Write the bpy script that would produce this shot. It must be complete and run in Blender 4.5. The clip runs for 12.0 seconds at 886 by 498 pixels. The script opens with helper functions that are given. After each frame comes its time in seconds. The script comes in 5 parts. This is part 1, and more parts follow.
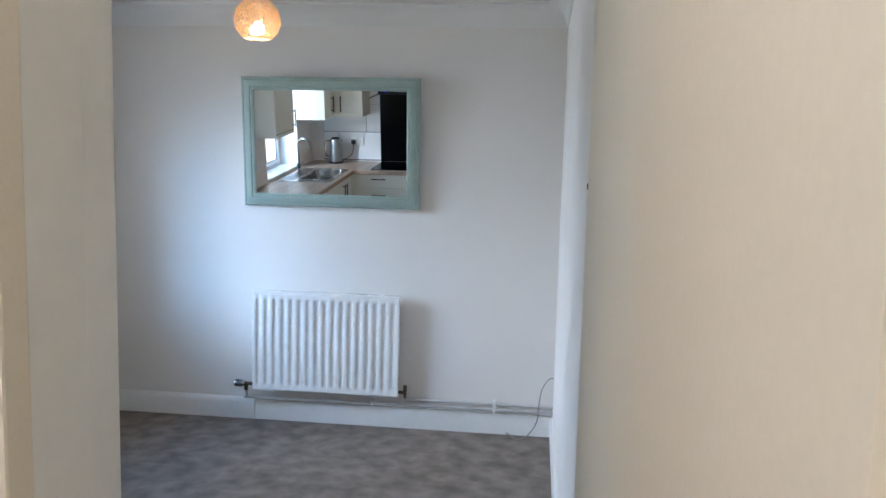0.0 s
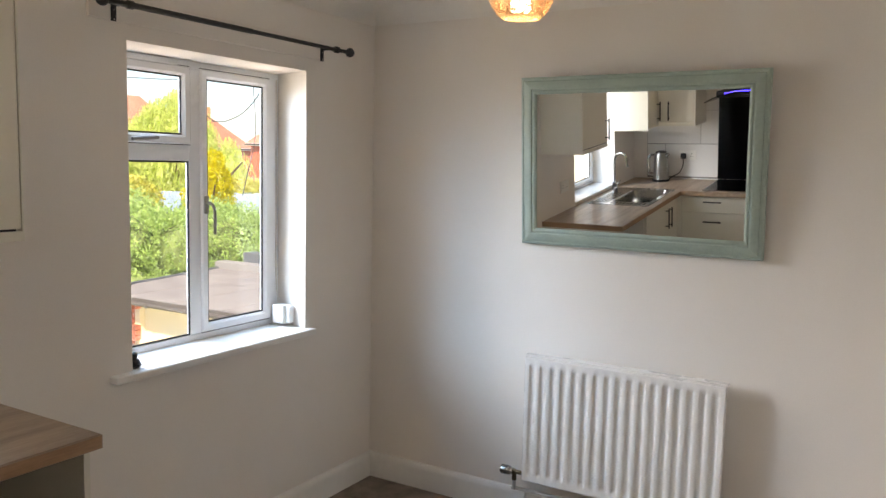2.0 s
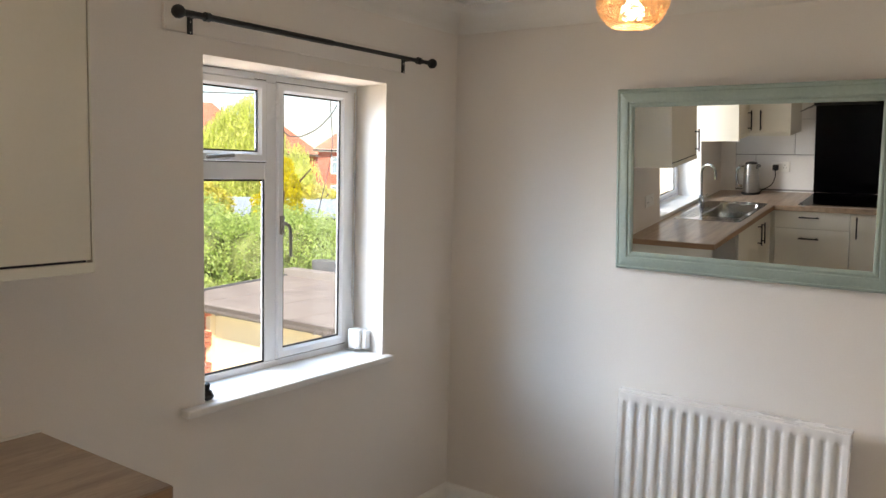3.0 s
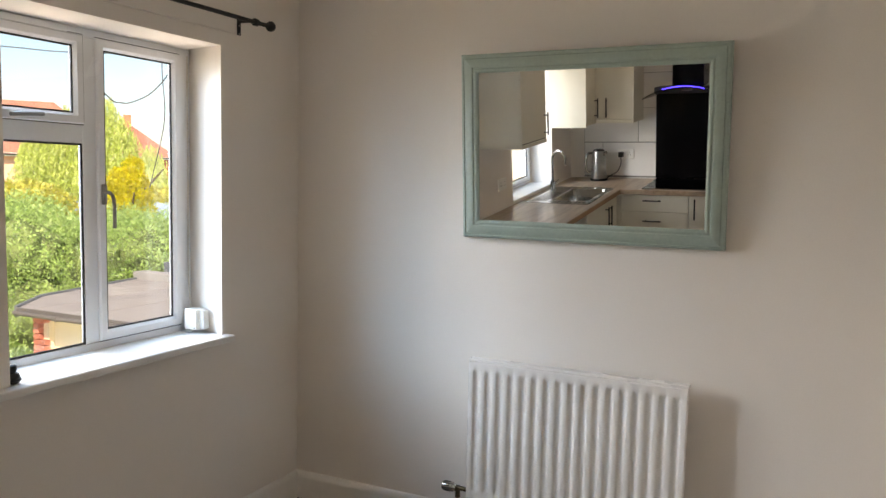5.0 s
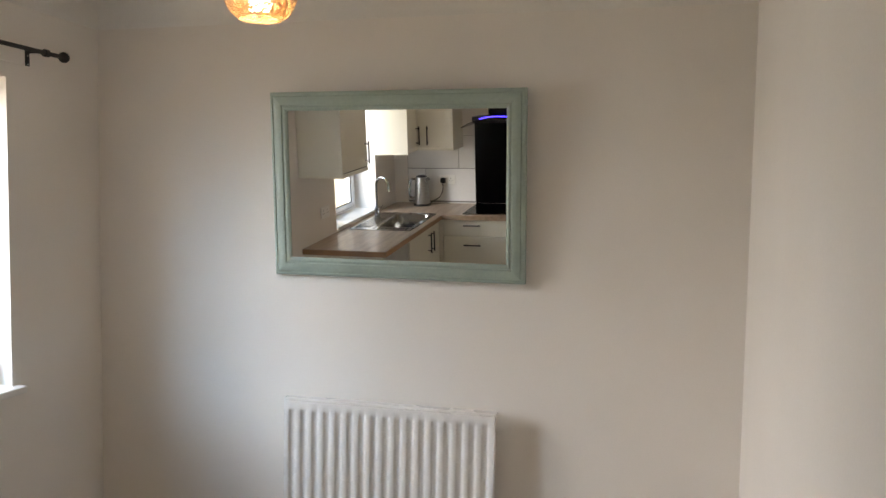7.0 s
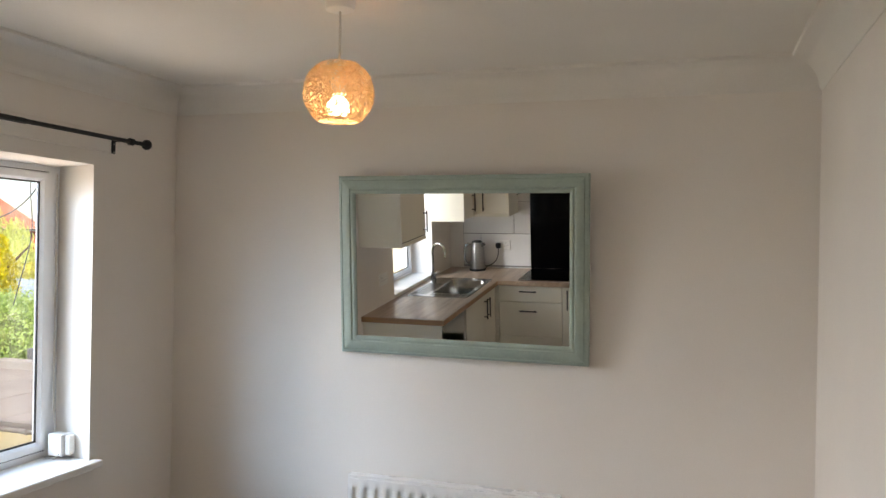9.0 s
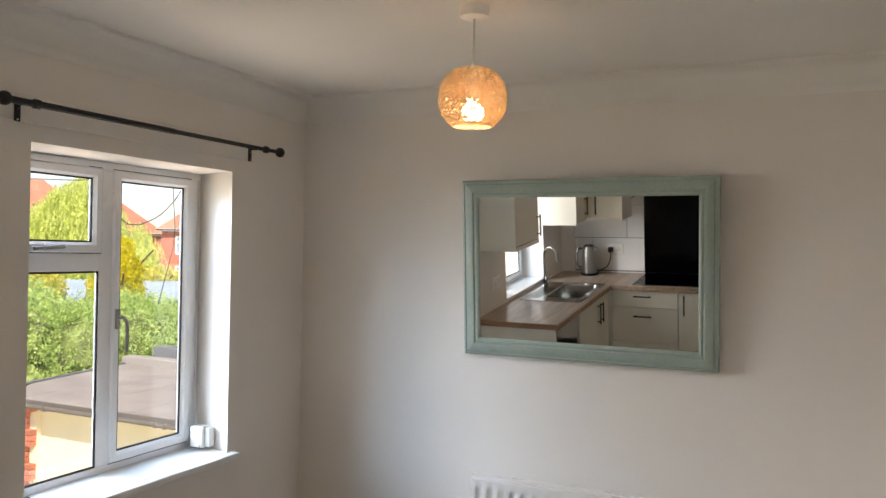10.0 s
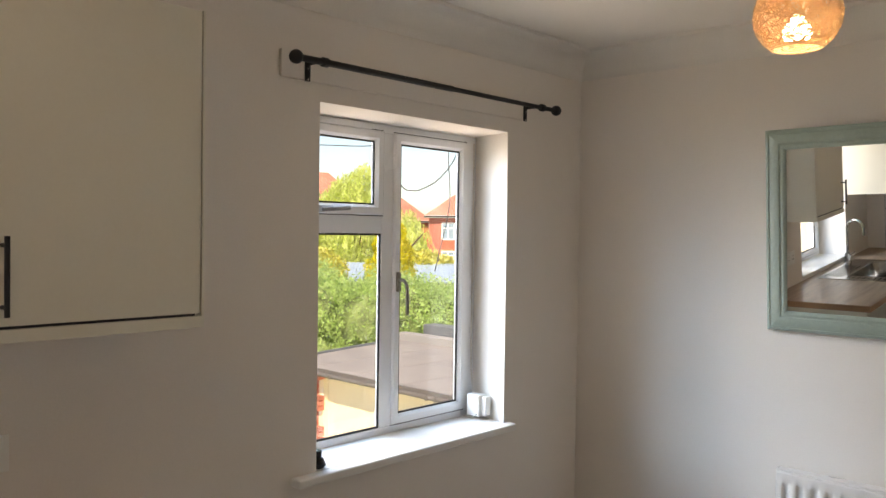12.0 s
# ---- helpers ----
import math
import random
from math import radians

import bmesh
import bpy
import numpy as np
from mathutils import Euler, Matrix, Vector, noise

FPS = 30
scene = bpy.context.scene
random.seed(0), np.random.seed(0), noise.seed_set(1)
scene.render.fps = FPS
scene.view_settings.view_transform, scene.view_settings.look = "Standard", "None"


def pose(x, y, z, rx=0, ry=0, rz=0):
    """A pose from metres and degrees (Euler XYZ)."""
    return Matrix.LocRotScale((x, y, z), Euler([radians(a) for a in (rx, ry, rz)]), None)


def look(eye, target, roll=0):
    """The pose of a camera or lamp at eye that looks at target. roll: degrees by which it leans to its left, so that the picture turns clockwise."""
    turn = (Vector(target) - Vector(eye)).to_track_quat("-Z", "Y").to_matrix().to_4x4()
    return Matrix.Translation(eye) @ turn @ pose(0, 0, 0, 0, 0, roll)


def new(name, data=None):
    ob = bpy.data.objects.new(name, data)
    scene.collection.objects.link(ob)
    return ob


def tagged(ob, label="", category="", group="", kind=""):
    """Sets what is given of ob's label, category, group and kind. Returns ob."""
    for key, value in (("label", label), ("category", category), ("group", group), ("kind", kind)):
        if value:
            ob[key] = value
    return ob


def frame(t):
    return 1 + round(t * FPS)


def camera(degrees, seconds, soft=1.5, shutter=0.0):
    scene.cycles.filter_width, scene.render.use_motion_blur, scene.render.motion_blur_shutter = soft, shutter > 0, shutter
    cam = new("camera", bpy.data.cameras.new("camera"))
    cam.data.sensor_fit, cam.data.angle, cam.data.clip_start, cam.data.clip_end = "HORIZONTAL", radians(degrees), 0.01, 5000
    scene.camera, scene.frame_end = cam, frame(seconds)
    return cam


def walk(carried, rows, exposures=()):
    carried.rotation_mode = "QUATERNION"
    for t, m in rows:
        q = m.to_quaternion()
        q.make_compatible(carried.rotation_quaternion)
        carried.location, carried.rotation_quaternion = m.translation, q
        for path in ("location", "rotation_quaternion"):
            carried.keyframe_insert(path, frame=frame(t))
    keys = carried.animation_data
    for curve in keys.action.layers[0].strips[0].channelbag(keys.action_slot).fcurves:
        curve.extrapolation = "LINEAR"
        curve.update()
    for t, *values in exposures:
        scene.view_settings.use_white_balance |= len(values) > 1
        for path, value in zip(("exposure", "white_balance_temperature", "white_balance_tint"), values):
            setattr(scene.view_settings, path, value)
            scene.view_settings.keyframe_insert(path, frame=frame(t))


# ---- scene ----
cam = camera(58.4, 12.0)
PATH = [
    (0, (2.536, -4.459, 1.544), (2.303, -2.484, 1.33), 1.4),
    (0.2, (2.55, -4.322, 1.553), (2.24, -2.357, 1.34), 1.4),
    (0.4, (2.551, -4.201, 1.564), (2.16, -2.251, 1.351), 1.3),
    (0.5, (2.549, -4.137, 1.57), (2.115, -2.196, 1.353), 1.2),
    (1, (2.506, -3.816, 1.597), (1.853, -1.939, 1.379), 1.1),
    (1.5, (2.452, -3.517, 1.599), (1.6, -1.72, 1.386), 1.1),
    (2, (2.366, -3.269, 1.618), (1.349, -1.56, 1.409), 1.3),
    (2.5, (2.24, -3.16, 1.66), (1.115, -1.52, 1.457), 1.4),
    (2.7, (2.191, -3.142, 1.682), (1.038, -1.52, 1.481), 1.4),
    (4.3, (2.132, -3.045, 1.528), (1.079, -1.354, 1.343), 1.3),
    (4.5, (2.154, -3.026, 1.522), (1.147, -1.308, 1.339), 1.2),
    (5, (2.19, -2.997, 1.519), (1.325, -1.203, 1.34), 1.2),
    (5.5, (2.229, -2.981, 1.519), (1.509, -1.123, 1.343), 1.1),
    (6, (2.262, -2.971, 1.537), (1.655, -1.073, 1.364), 1.0),
    (6.5, (2.282, -2.973, 1.569), (1.757, -1.05, 1.408), 0.9),
    (7, (2.292, -2.991, 1.604), (1.808, -1.055, 1.473), 0.9),
    (7.2, (2.298, -2.997, 1.613), (1.818, -1.059, 1.498), 0.9),
    (8.8, (2.265, -3.04, 1.72), (1.692, -1.124, 1.711), 1.0),
    (9, (2.249, -3.057, 1.718), (1.643, -1.151, 1.716), 1.0),
    (9.5, (2.209, -3.085, 1.715), (1.488, -1.219, 1.72), 1.0),
    (10, (2.174, -3.117, 1.711), (1.332, -1.303, 1.716), 1.1),
    (10.5, (2.149, -3.133, 1.701), (1.205, -1.37, 1.702), 1.2),
    (11, (2.126, -3.144, 1.694), (1.077, -1.441, 1.686), 1.1),
    (11.5, (2.072, -3.124, 1.671), (0.917, -1.492, 1.652), 1.0),
    (12, (1.985, -2.981, 1.618), (0.612, -1.528, 1.578), 0.8),
]
EXPOSURE = [(0.0, 1.32, 5850, 12), (0.6, 1.2, 6600, 14), (1.2, 1.12, 7350, 16), (2.5, 1.05, 8150, 20), (5.0, 0.86, 8300, 19), (6.0, 0.8, 8300, 19), (7.0, 0.96, 8300, 19), (9.0, 0.92, 8050, 19), (10.5, 0.8, 8100, 19), (11.2, 0.76, 8250, 19), (12.0, 0.8, 8450, 20)]
walk(cam, [(t, look(eye, target, roll)) for t, eye, target, roll in PATH], EXPOSURE)

# ---------------- world, sun, large lights ----------------
world = bpy.data.worlds.new("world")
scene.world = world
world.use_nodes = True
wn = world.node_tree
sky = wn.nodes.new("ShaderNodeTexSky")
sky.sky_type = "NISHITA"
sky.sun_disc = False
SUN_DIR = Vector((0.42, -0.55, 0.72)).normalized()   # towards the sun
sky.sun_elevation = math.asin(SUN_DIR.z)
sky.sun_rotation = math.atan2(SUN_DIR.x, SUN_DIR.y)
sky.air_density, sky.dust_density, sky.ozone_density = 1.0, 0.8, 2.5
tint = wn.nodes.new("ShaderNodeMix")
tint.data_type, tint.blend_type = "RGBA", "MULTIPLY"
tint.inputs[0].default_value = 1.0
tint.inputs[7].default_value = (0.84, 0.92, 1.0, 1.0)      # clear hazy blue
wn.links.new(sky.outputs[0], tint.inputs[6])
wn.links.new(tint.outputs[2], wn.nodes["Background"].inputs[0])
wn.nodes["Background"].inputs[1].default_value = 0.14

sun = new("sun", bpy.data.lights.new("sun", "SUN"))
sun.data.energy, sun.data.angle, sun.data.color = 5.0, radians(0.6), (1.0, 0.95, 0.86)
sun.matrix_world = look(SUN_DIR * 30, (0, 0, 0))


def area_lamp(name, eye, target, w, h, watts, colour, spread=180):
    ob = new(name, bpy.data.lights.new(name, "AREA"))
    ob.data.shape, ob.data.size, ob.data.size_y = "RECTANGLE", w, h
    ob.data.energy, ob.data.color, ob.data.spread = watts, colour, radians(spread)
    ob.matrix_world = look(eye, target)
    return ob


# unseen area lamps outside, added to stand in for sky daylight at the two windows
area_lamp("sky_fill", (-2.6, -3.5, 2.7), (0.7, -0.3, 1.1), 3.0, 3.0, 40, (0.38, 0.65, 1.0), 66)
area_lamp("sky_fill_wide", (-2.3, -1.3, 2.2), (2.0, -0.7, 1.0), 2.2, 1.8, 148, (0.80, 0.90, 1.0))
area_lamp("sky_fill_high", (-1.35, -0.95, 3.35), (1.0, -1.15, 0.6), 2.2, 1.5, 62, (0.30, 0.58, 1.0))
area_lamp("sky_fill_kitchen", (-0.95, -1.95, 2.1), (0.5, -3.4, 1.0), 1.2, 1.2, 9, (0.48, 0.72, 1.0))
# added lamp for light the sunlit yard and roof throw up through the window
area_lamp("yard_fill", (-1.7, -1.1, -0.45), (0.9, -0.9, 2.3), 2.8, 2.2, 48, (1.0, 0.94, 0.86))


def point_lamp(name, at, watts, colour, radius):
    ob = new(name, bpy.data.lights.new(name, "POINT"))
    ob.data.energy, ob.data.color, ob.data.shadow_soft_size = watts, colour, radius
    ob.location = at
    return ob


LAMP = (1.29, -1.03)                                  # pendant in the dining end
# unseen warm lamp added over the kitchen to brighten the cabinets and walls
point_lamp("kitchen_fill", (1.05, -2.85, 2.30), 2.2, (1.0, 0.87, 0.70), 0.30)
# out-of-view hall lamp, added for the warm light on jamb and door
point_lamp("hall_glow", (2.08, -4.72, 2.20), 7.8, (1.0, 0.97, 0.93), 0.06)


# ---------------- materials ----------------
def rgb(h):
    """Linear colour from an sRGB hex string."""
    v = [int(h[i:i + 2], 16) / 255 for i in (0, 2, 4)]
    return tuple(c / 12.92 if c <= 0.04045 else ((c + 0.055) / 1.055) ** 2.4 for c in v) + (1.0,)


def material(name, colour, rough=0.6, metal=0.0, vary=0.06, scale=6.0, grain=60.0, bump=0.08, depth=0.002, stretch=(1, 1, 1),
             colour2=None, rand=0.0, coat=0.0, spec=0.5, rvary=0.08):
    m = bpy.data.materials.new(name)
    m.use_nodes = True
    nt = m.node_tree
    n, ln = nt.nodes, nt.links
    b = n["Principled BSDF"]
    b.inputs["Roughness"].default_value = rough
    b.inputs["Metallic"].default_value = metal
    b.inputs["Coat Weight"].default_value = coat
    b.inputs["Specular IOR Level"].default_value = spec
    co = n.new("ShaderNodeTexCoord")
    mp = n.new("ShaderNodeMapping")
    mp.inputs["Scale"].default_value = stretch
    ln.new(co.outputs["Object"], mp.inputs[0])
    big = n.new("ShaderNodeTexNoise")
    big.inputs["Scale"].default_value, big.inputs["Detail"].default_value = scale, 5
    small = n.new("ShaderNodeTexNoise")
    small.inputs["Scale"].default_value, small.inputs["Detail"].default_value = grain, 4
    ln.new(mp.outputs[0], big.inputs[0])
    ln.new(mp.outputs[0], small.inputs[0])
    mix = n.new("ShaderNodeMix")
    mix.data_type = "RGBA"
    c = Vector(colour[:3])
    c2 = colour2 or tuple(x * (1 - 2.2 * vary) for x in c) + (1,)
    mix.inputs[6].default_value = tuple(min(1, x * (1 + vary)) for x in c) + (1,)
    mix.inputs[7].default_value = c2
    add = n.new("ShaderNodeMath")
    add.operation = "MULTIPLY_ADD"
    add.inputs[1].default_value = 0.65
    ln.new(big.outputs[0], add.inputs[0])
    mul = n.new("ShaderNodeMath")
    mul.operation = "MULTIPLY"
    mul.inputs[1].default_value = 0.35
    ln.new(small.outputs[0], mul.inputs[0])
    ln.new(mul.outputs[0], add.inputs[2])
    ramp = n.new("ShaderNodeMapRange")
    ramp.inputs[1].default_value, ramp.inputs[2].default_value = 0.36, 0.64
    ln.new(add.outputs[0], ramp.inputs[0])
    ln.new(ramp.outputs[0], mix.inputs[0])
    out = mix.outputs[2]
    if rand:
        info = n.new("ShaderNodeObjectInfo")
        hsv = n.new("ShaderNodeHueSaturation")
        mr = n.new("ShaderNodeMapRange")
        mr.inputs[3].default_value, mr.inputs[4].default_value = 1 - rand, 1 + rand
        ln.new(info.outputs["Random"], mr.inputs[0])
        ln.new(mr.outputs[0], hsv.inputs["Value"])
        ln.new(out, hsv.inputs["Color"])
        out = hsv.outputs[0]
    ln.new(out, b.inputs["Base Color"])
    rr = n.new("ShaderNodeMapRange")
    rr.inputs[3].default_value, rr.inputs[4].default_value = max(0.02, rough - rvary), min(1, rough + rvary)
    ln.new(big.outputs[0], rr.inputs[0])
    ln.new(rr.outputs[0], b.inputs["Roughness"])
    if bump:
        bp = n.new("ShaderNodeBump")
        bp.inputs["Strength"].default_value, bp.inputs["Distance"].default_value = bump, depth
        ln.new(small.outputs[0], bp.inputs["Height"])
        ln.new(bp.outputs[0], b.inputs["Normal"])
    return m


def glass_material(name, tint=(1, 1, 1, 1), rough=0.0):
    m = bpy.data.materials.new(name)
    m.use_nodes = True
    n, ln = m.node_tree.nodes, m.node_tree.links
    n.remove(n["Principled BSDF"])
    t = n.new("ShaderNodeBsdfTransparent")
    t.inputs[0].default_value = tint
    g = n.new("ShaderNodeBsdfGlossy")
    g.inputs["Roughness"].default_value = rough
    mx = n.new("ShaderNodeMixShader")
    mx.inputs[0].default_value = 0.045
    ln.new(t.outputs[0], mx.inputs[1])
    ln.new(g.outputs[0], mx.inputs[2])
    ln.new(mx.outputs[0], n["Material Output"].inputs[0])
    return m


def glow(name, colour, strength):
    m = bpy.data.materials.new(name)
    m.use_nodes = True
    b = m.node_tree.nodes["Principled BSDF"]
    b.inputs["Base Color"].default_value = colour
    b.inputs["Emission Color"].default_value = colour
    b.inputs["Emission Strength"].default_value = strength
    return m


def leaf_material(name, c1, c2, through_light=0.5):
    m = material(name, c1, rough=0.55, vary=0.1, scale=0.9, grain=9, bump=0, colour2=c2)
    n, ln = m.node_tree.nodes, m.node_tree.links
    b = n["Principled BSDF"]
    src = b.inputs["Base Color"].links[0].from_socket
    geo = n.new("ShaderNodeNewGeometry")
    mr = n.new("ShaderNodeMapRange")
    mr.inputs[3].default_value, mr.inputs[4].default_value = 0.75, 1.25
    hsv = n.new("ShaderNodeHueSaturation")
    ln.new(geo.outputs["Random Per Island"], mr.inputs[0])
    ln.new(mr.outputs[0], hsv.inputs["Value"])
    ln.new(src, hsv.inputs["Color"])
    ln.new(hsv.outputs[0], b.inputs["Base Color"])
    tr = n.new("ShaderNodeBsdfTranslucent")
    ln.new(hsv.outputs[0], tr.inputs[0])
    mx = n.new("ShaderNodeMixShader")
    mx.inputs[0].default_value = through_light
    ln.new(b.outputs[0], mx.inputs[1])
    ln.new(tr.outputs[0], mx.inputs[2])
    ln.new(mx.outputs[0], n["Material Output"].inputs[0])
    return m


M_WALL = material("wall_paint", rgb("ece6df"), rough=0.72, vary=0.02, scale=1.3, grain=180, bump=0.12, depth=0.0012, spec=0.25)
M_HALL = material("hall_paint", rgb("e5dbca"), rough=0.7, vary=0.02, scale=1.1, grain=150, bump=0.12, depth=0.0012, spec=0.25)
M_CEIL = material("ceiling_paint", rgb("ebe8e2"), rough=0.8, vary=0.02, scale=1.5, grain=140, bump=0.12, depth=0.0015, spec=0.2)
M_GLOSS = material("gloss_paint", rgb("eceae6"), rough=0.32, vary=0.02, scale=4, grain=35, bump=0.08, depth=0.001)
M_UPVC = material("upvc", rgb("eef0f2"), rough=0.25, vary=0.01, scale=5, grain=90, bump=0.02)
M_GASKET = material("rubber_gasket", rgb("16171a"), rough=0.6, vary=0.1, bump=0.02)
M_CARPET = material("carpet", rgb("958a80"), rough=0.95, vary=0.05, scale=9, grain=190, bump=0.7, depth=0.006, colour2=rgb("71675f"), spec=0.1)
M_RAD = material("radiator_enamel", rgb("efedea"), rough=0.28, vary=0.015, scale=8, grain=70, bump=0.03)
M_LEVER = material("grey_lever", rgb("8d8a86"), rough=0.35, metal=0.6, vary=0.08, scale=20, grain=120, bump=0.02)
M_BLACK = material("black_metal", rgb("0f0c0b"), rough=0.5, metal=0.0, vary=0.15, scale=20, grain=200, bump=0.05)
M_CHROME = material("chrome", rgb("d8dadb"), rough=0.12, metal=1.0, vary=0.04, scale=20, grain=120, bump=0.0, rvary=0.05)
M_TAP = material("tap_chrome", rgb("a3a5a7"), rough=0.09, metal=1.0, vary=0.04, scale=20, grain=120, bump=0.0, rvary=0.03)
M_STEEL = material("brushed_steel", rgb("aaaaa8"), rough=0.16, metal=1.0, vary=0.05, scale=6, grain=240, stretch=(1, 8, 1), bump=0.05, depth=0.0005)
M_SATIN = material("satin_steel", rgb("a9a8a5"), rough=0.36, metal=1.0, vary=0.06, scale=8, grain=260, stretch=(1, 1, 9), bump=0.05, depth=0.0005)
M_BRASS = material("dull_brass", rgb("6b5f4c"), rough=0.4, metal=1.0, vary=0.2, scale=30, grain=200)
M_SAGE = material("sage_paint", rgb("a1b1a7"), rough=0.48, vary=0.03, scale=7, grain=70, bump=0.07, depth=0.0008, colour2=rgb("96a69d"))
M_CAB = material("cabinet_ivory", rgb("e2dfd2"), rough=0.42, vary=0.012, scale=4, grain=130, bump=0.03)
M_CARCASS = material("carcass_white", rgb("e8e6df"), rough=0.4, vary=0.012, scale=4, grain=120, bump=0.03)
M_OAK = material("oak_laminate", rgb("a99480"), rough=0.33, vary=0.12, scale=3.0, grain=26, stretch=(9, 0.9, 9), bump=0.06, depth=0.0008, colour2=rgb("8f7b69"))
M_TILE = material("white_tile", rgb("e9e8e6"), rough=0.12, vary=0.015, scale=3, grain=40, bump=0.02, rand=0.02)
M_GROUT = material("grout", rgb("8d8b88"), rough=0.9, vary=0.1, scale=20, grain=150)
M_BLKGLASS = material("black_glass", rgb("030304"), rough=0.10, vary=0.1, bump=0, rvary=0.02, spec=0.12)
M_HOB = material("hob_glass", rgb("030304"), rough=0.12, vary=0.1, bump=0, rvary=0.02, spec=0.03)
M_PLASTIC = material("white_plastic", rgb("eeede9"), rough=0.35, vary=0.012, scale=20, grain=140, bump=0.02)
M_BLKPLASTIC = material("black_plastic", rgb("131313"), rough=0.45, vary=0.1, scale=20, grain=150, bump=0.04)
M_LEADGREY = material("grey_cable", rgb("8f8d88"), rough=0.5, vary=0.04, bump=0.02)
M_CABLE = material("white_cable", rgb("d9d6d0"), rough=0.5, vary=0.04, bump=0.02)
M_GLASS = glass_material("window_glass", (0.97, 0.985, 0.98, 1))
M_BULB = glow("bulb_glow", (1.0, 0.77, 0.52, 1), 17.0)
M_LED = glow("blue_led", (0.04, 0.03, 1.0, 1), 6.0)
M_MIRROR = bpy.data.materials.new("mirror_silver")
M_MIRROR.use_nodes = True
_b = M_MIRROR.node_tree.nodes["Principled BSDF"]
_b.inputs["Base Color"].default_value, _b.inputs["Metallic"].default_value, _b.inputs["Roughness"].default_value = (0.93, 0.94, 0.93, 1), 1.0, 0.0


def straw_material():
    m = material("woven_straw", rgb("f3e6d2"), rough=0.75, vary=0.15, scale=60, grain=300, bump=0.2, colour2=rgb("e2cdac"))
    n, ln = m.node_tree.nodes, m.node_tree.links
    b = n["Principled BSDF"]
    tr = n.new("ShaderNodeBsdfTranslucent")
    tr.inputs[0].default_value = rgb("f2e2ca")
    mx = n.new("ShaderNodeMixShader")
    mx.inputs[0].default_value = 0.62
    ln.new(b.outputs[0], mx.inputs[1])
    ln.new(tr.outputs[0], mx.inputs[2])
    ln.new(mx.outputs[0], n["Material Output"].inputs[0])
    return m


M_STRAW = straw_material()


# ---------------- building helpers ----------------
def block(bm, x0, x1, y0, y1, z0, z1, bevel=0.0, seg=2):
    r = bmesh.ops.create_cube(bm, size=1.0, matrix=Matrix.LocRotScale(((x0 + x1) / 2, (y0 + y1) / 2, (z0 + z1) / 2), None,
                                                                      (abs(x1 - x0), abs(y1 - y0), abs(z1 - z0))))
    if bevel:
        ed = list({e for v in r["verts"] for e in v.link_edges})
        bmesh.ops.bevel(bm, geom=ed, offset=bevel, segments=seg, profile=0.6, affect="EDGES")
    return bm


def boxes(*specs, bevel=0.0):
    bm = bmesh.new()
    for s in specs:
        block(bm, *s, bevel=bevel)
    return bm


def rod(bm, a, b, r, r2=None, seg=14, caps=True):
    a, b = Vector(a), Vector(b)
    q = (b - a).to_track_quat("Z", "Y")
    bmesh.ops.create_cone(bm, cap_ends=caps, segments=seg, radius1=r, radius2=r if r2 is None else r2, depth=(b - a).length,
                          matrix=Matrix.LocRotScale((a + b) / 2, q, None))
    return bm


def tube(bm, pts, r, seg=10):
    """A round tube through the points."""
    pts = [Vector(p) for p in pts]
    rings = []
    side = None
    for i, p in enumerate(pts):
        d = (pts[min(i + 1, len(pts) - 1)] - pts[max(i - 1, 0)]).normalized()
        if side is None:
            side = d.orthogonal().normalized()
        side = (side - d * side.dot(d)).normalized()
        up = d.cross(side)
        rings.append([bm.verts.new(p + r * (math.cos(t) * side + math.sin(t) * up)) for t in np.linspace(0, 2 * math.pi, seg, endpoint=False)])
    for u, v in zip(rings, rings[1:]):
        for k in range(seg):
            bm.faces.new((u[k], u[(k + 1) % seg], v[(k + 1) % seg], v[k]))
    bm.faces.new(rings[0][::-1])
    bm.faces.new(rings[-1])
    return bm


def smooth_points(ctrl, n=8):
    """Points of a smooth curve through the given ones."""
    c = [Vector(p) for p in ctrl]
    c = [2 * c[0] - c[1]] + c + [2 * c[-1] - c[-2]]
    out = []
    for i in range(1, len(c) - 2):
        for k in range(n):
            t = k / n
            out.append(0.5 * (2 * c[i] + (c[i + 1] - c[i - 1]) * t + (2 * c[i - 1] - 5 * c[i] + 4 * c[i + 1] - c[i + 2]) * t * t
                              + (3 * c[i] - c[i - 1] - 3 * c[i + 1] + c[i + 2]) * t ** 3))
    return out + [c[-2]]


def lathe(bm, prof, at, seg=28, axis="z"):
    """Turn a profile of (radius, height) round an axis through at."""
    rings = []
    for r, h in prof:
        ring = []
        for t in np.linspace(0, 2 * math.pi, seg, endpoint=False):
            v = Vector((r * math.cos(t), r * math.sin(t), h))
            if axis == "x":
                v = Vector((v.z, v.x, v.y))
            elif axis == "y":
                v = Vector((v.x, v.z, -v.y))
            ring.append(bm.verts.new(v + Vector(at)))
        rings.append(ring)
    for u, v in zip(rings, rings[1:]):
        for k in range(seg):
            bm.faces.new((u[k], u[(k + 1) % seg], v[(k + 1) % seg], v[k]))
    bm.faces.new(rings[0][::-1])
    bm.faces.new(rings[-1])
    return bm


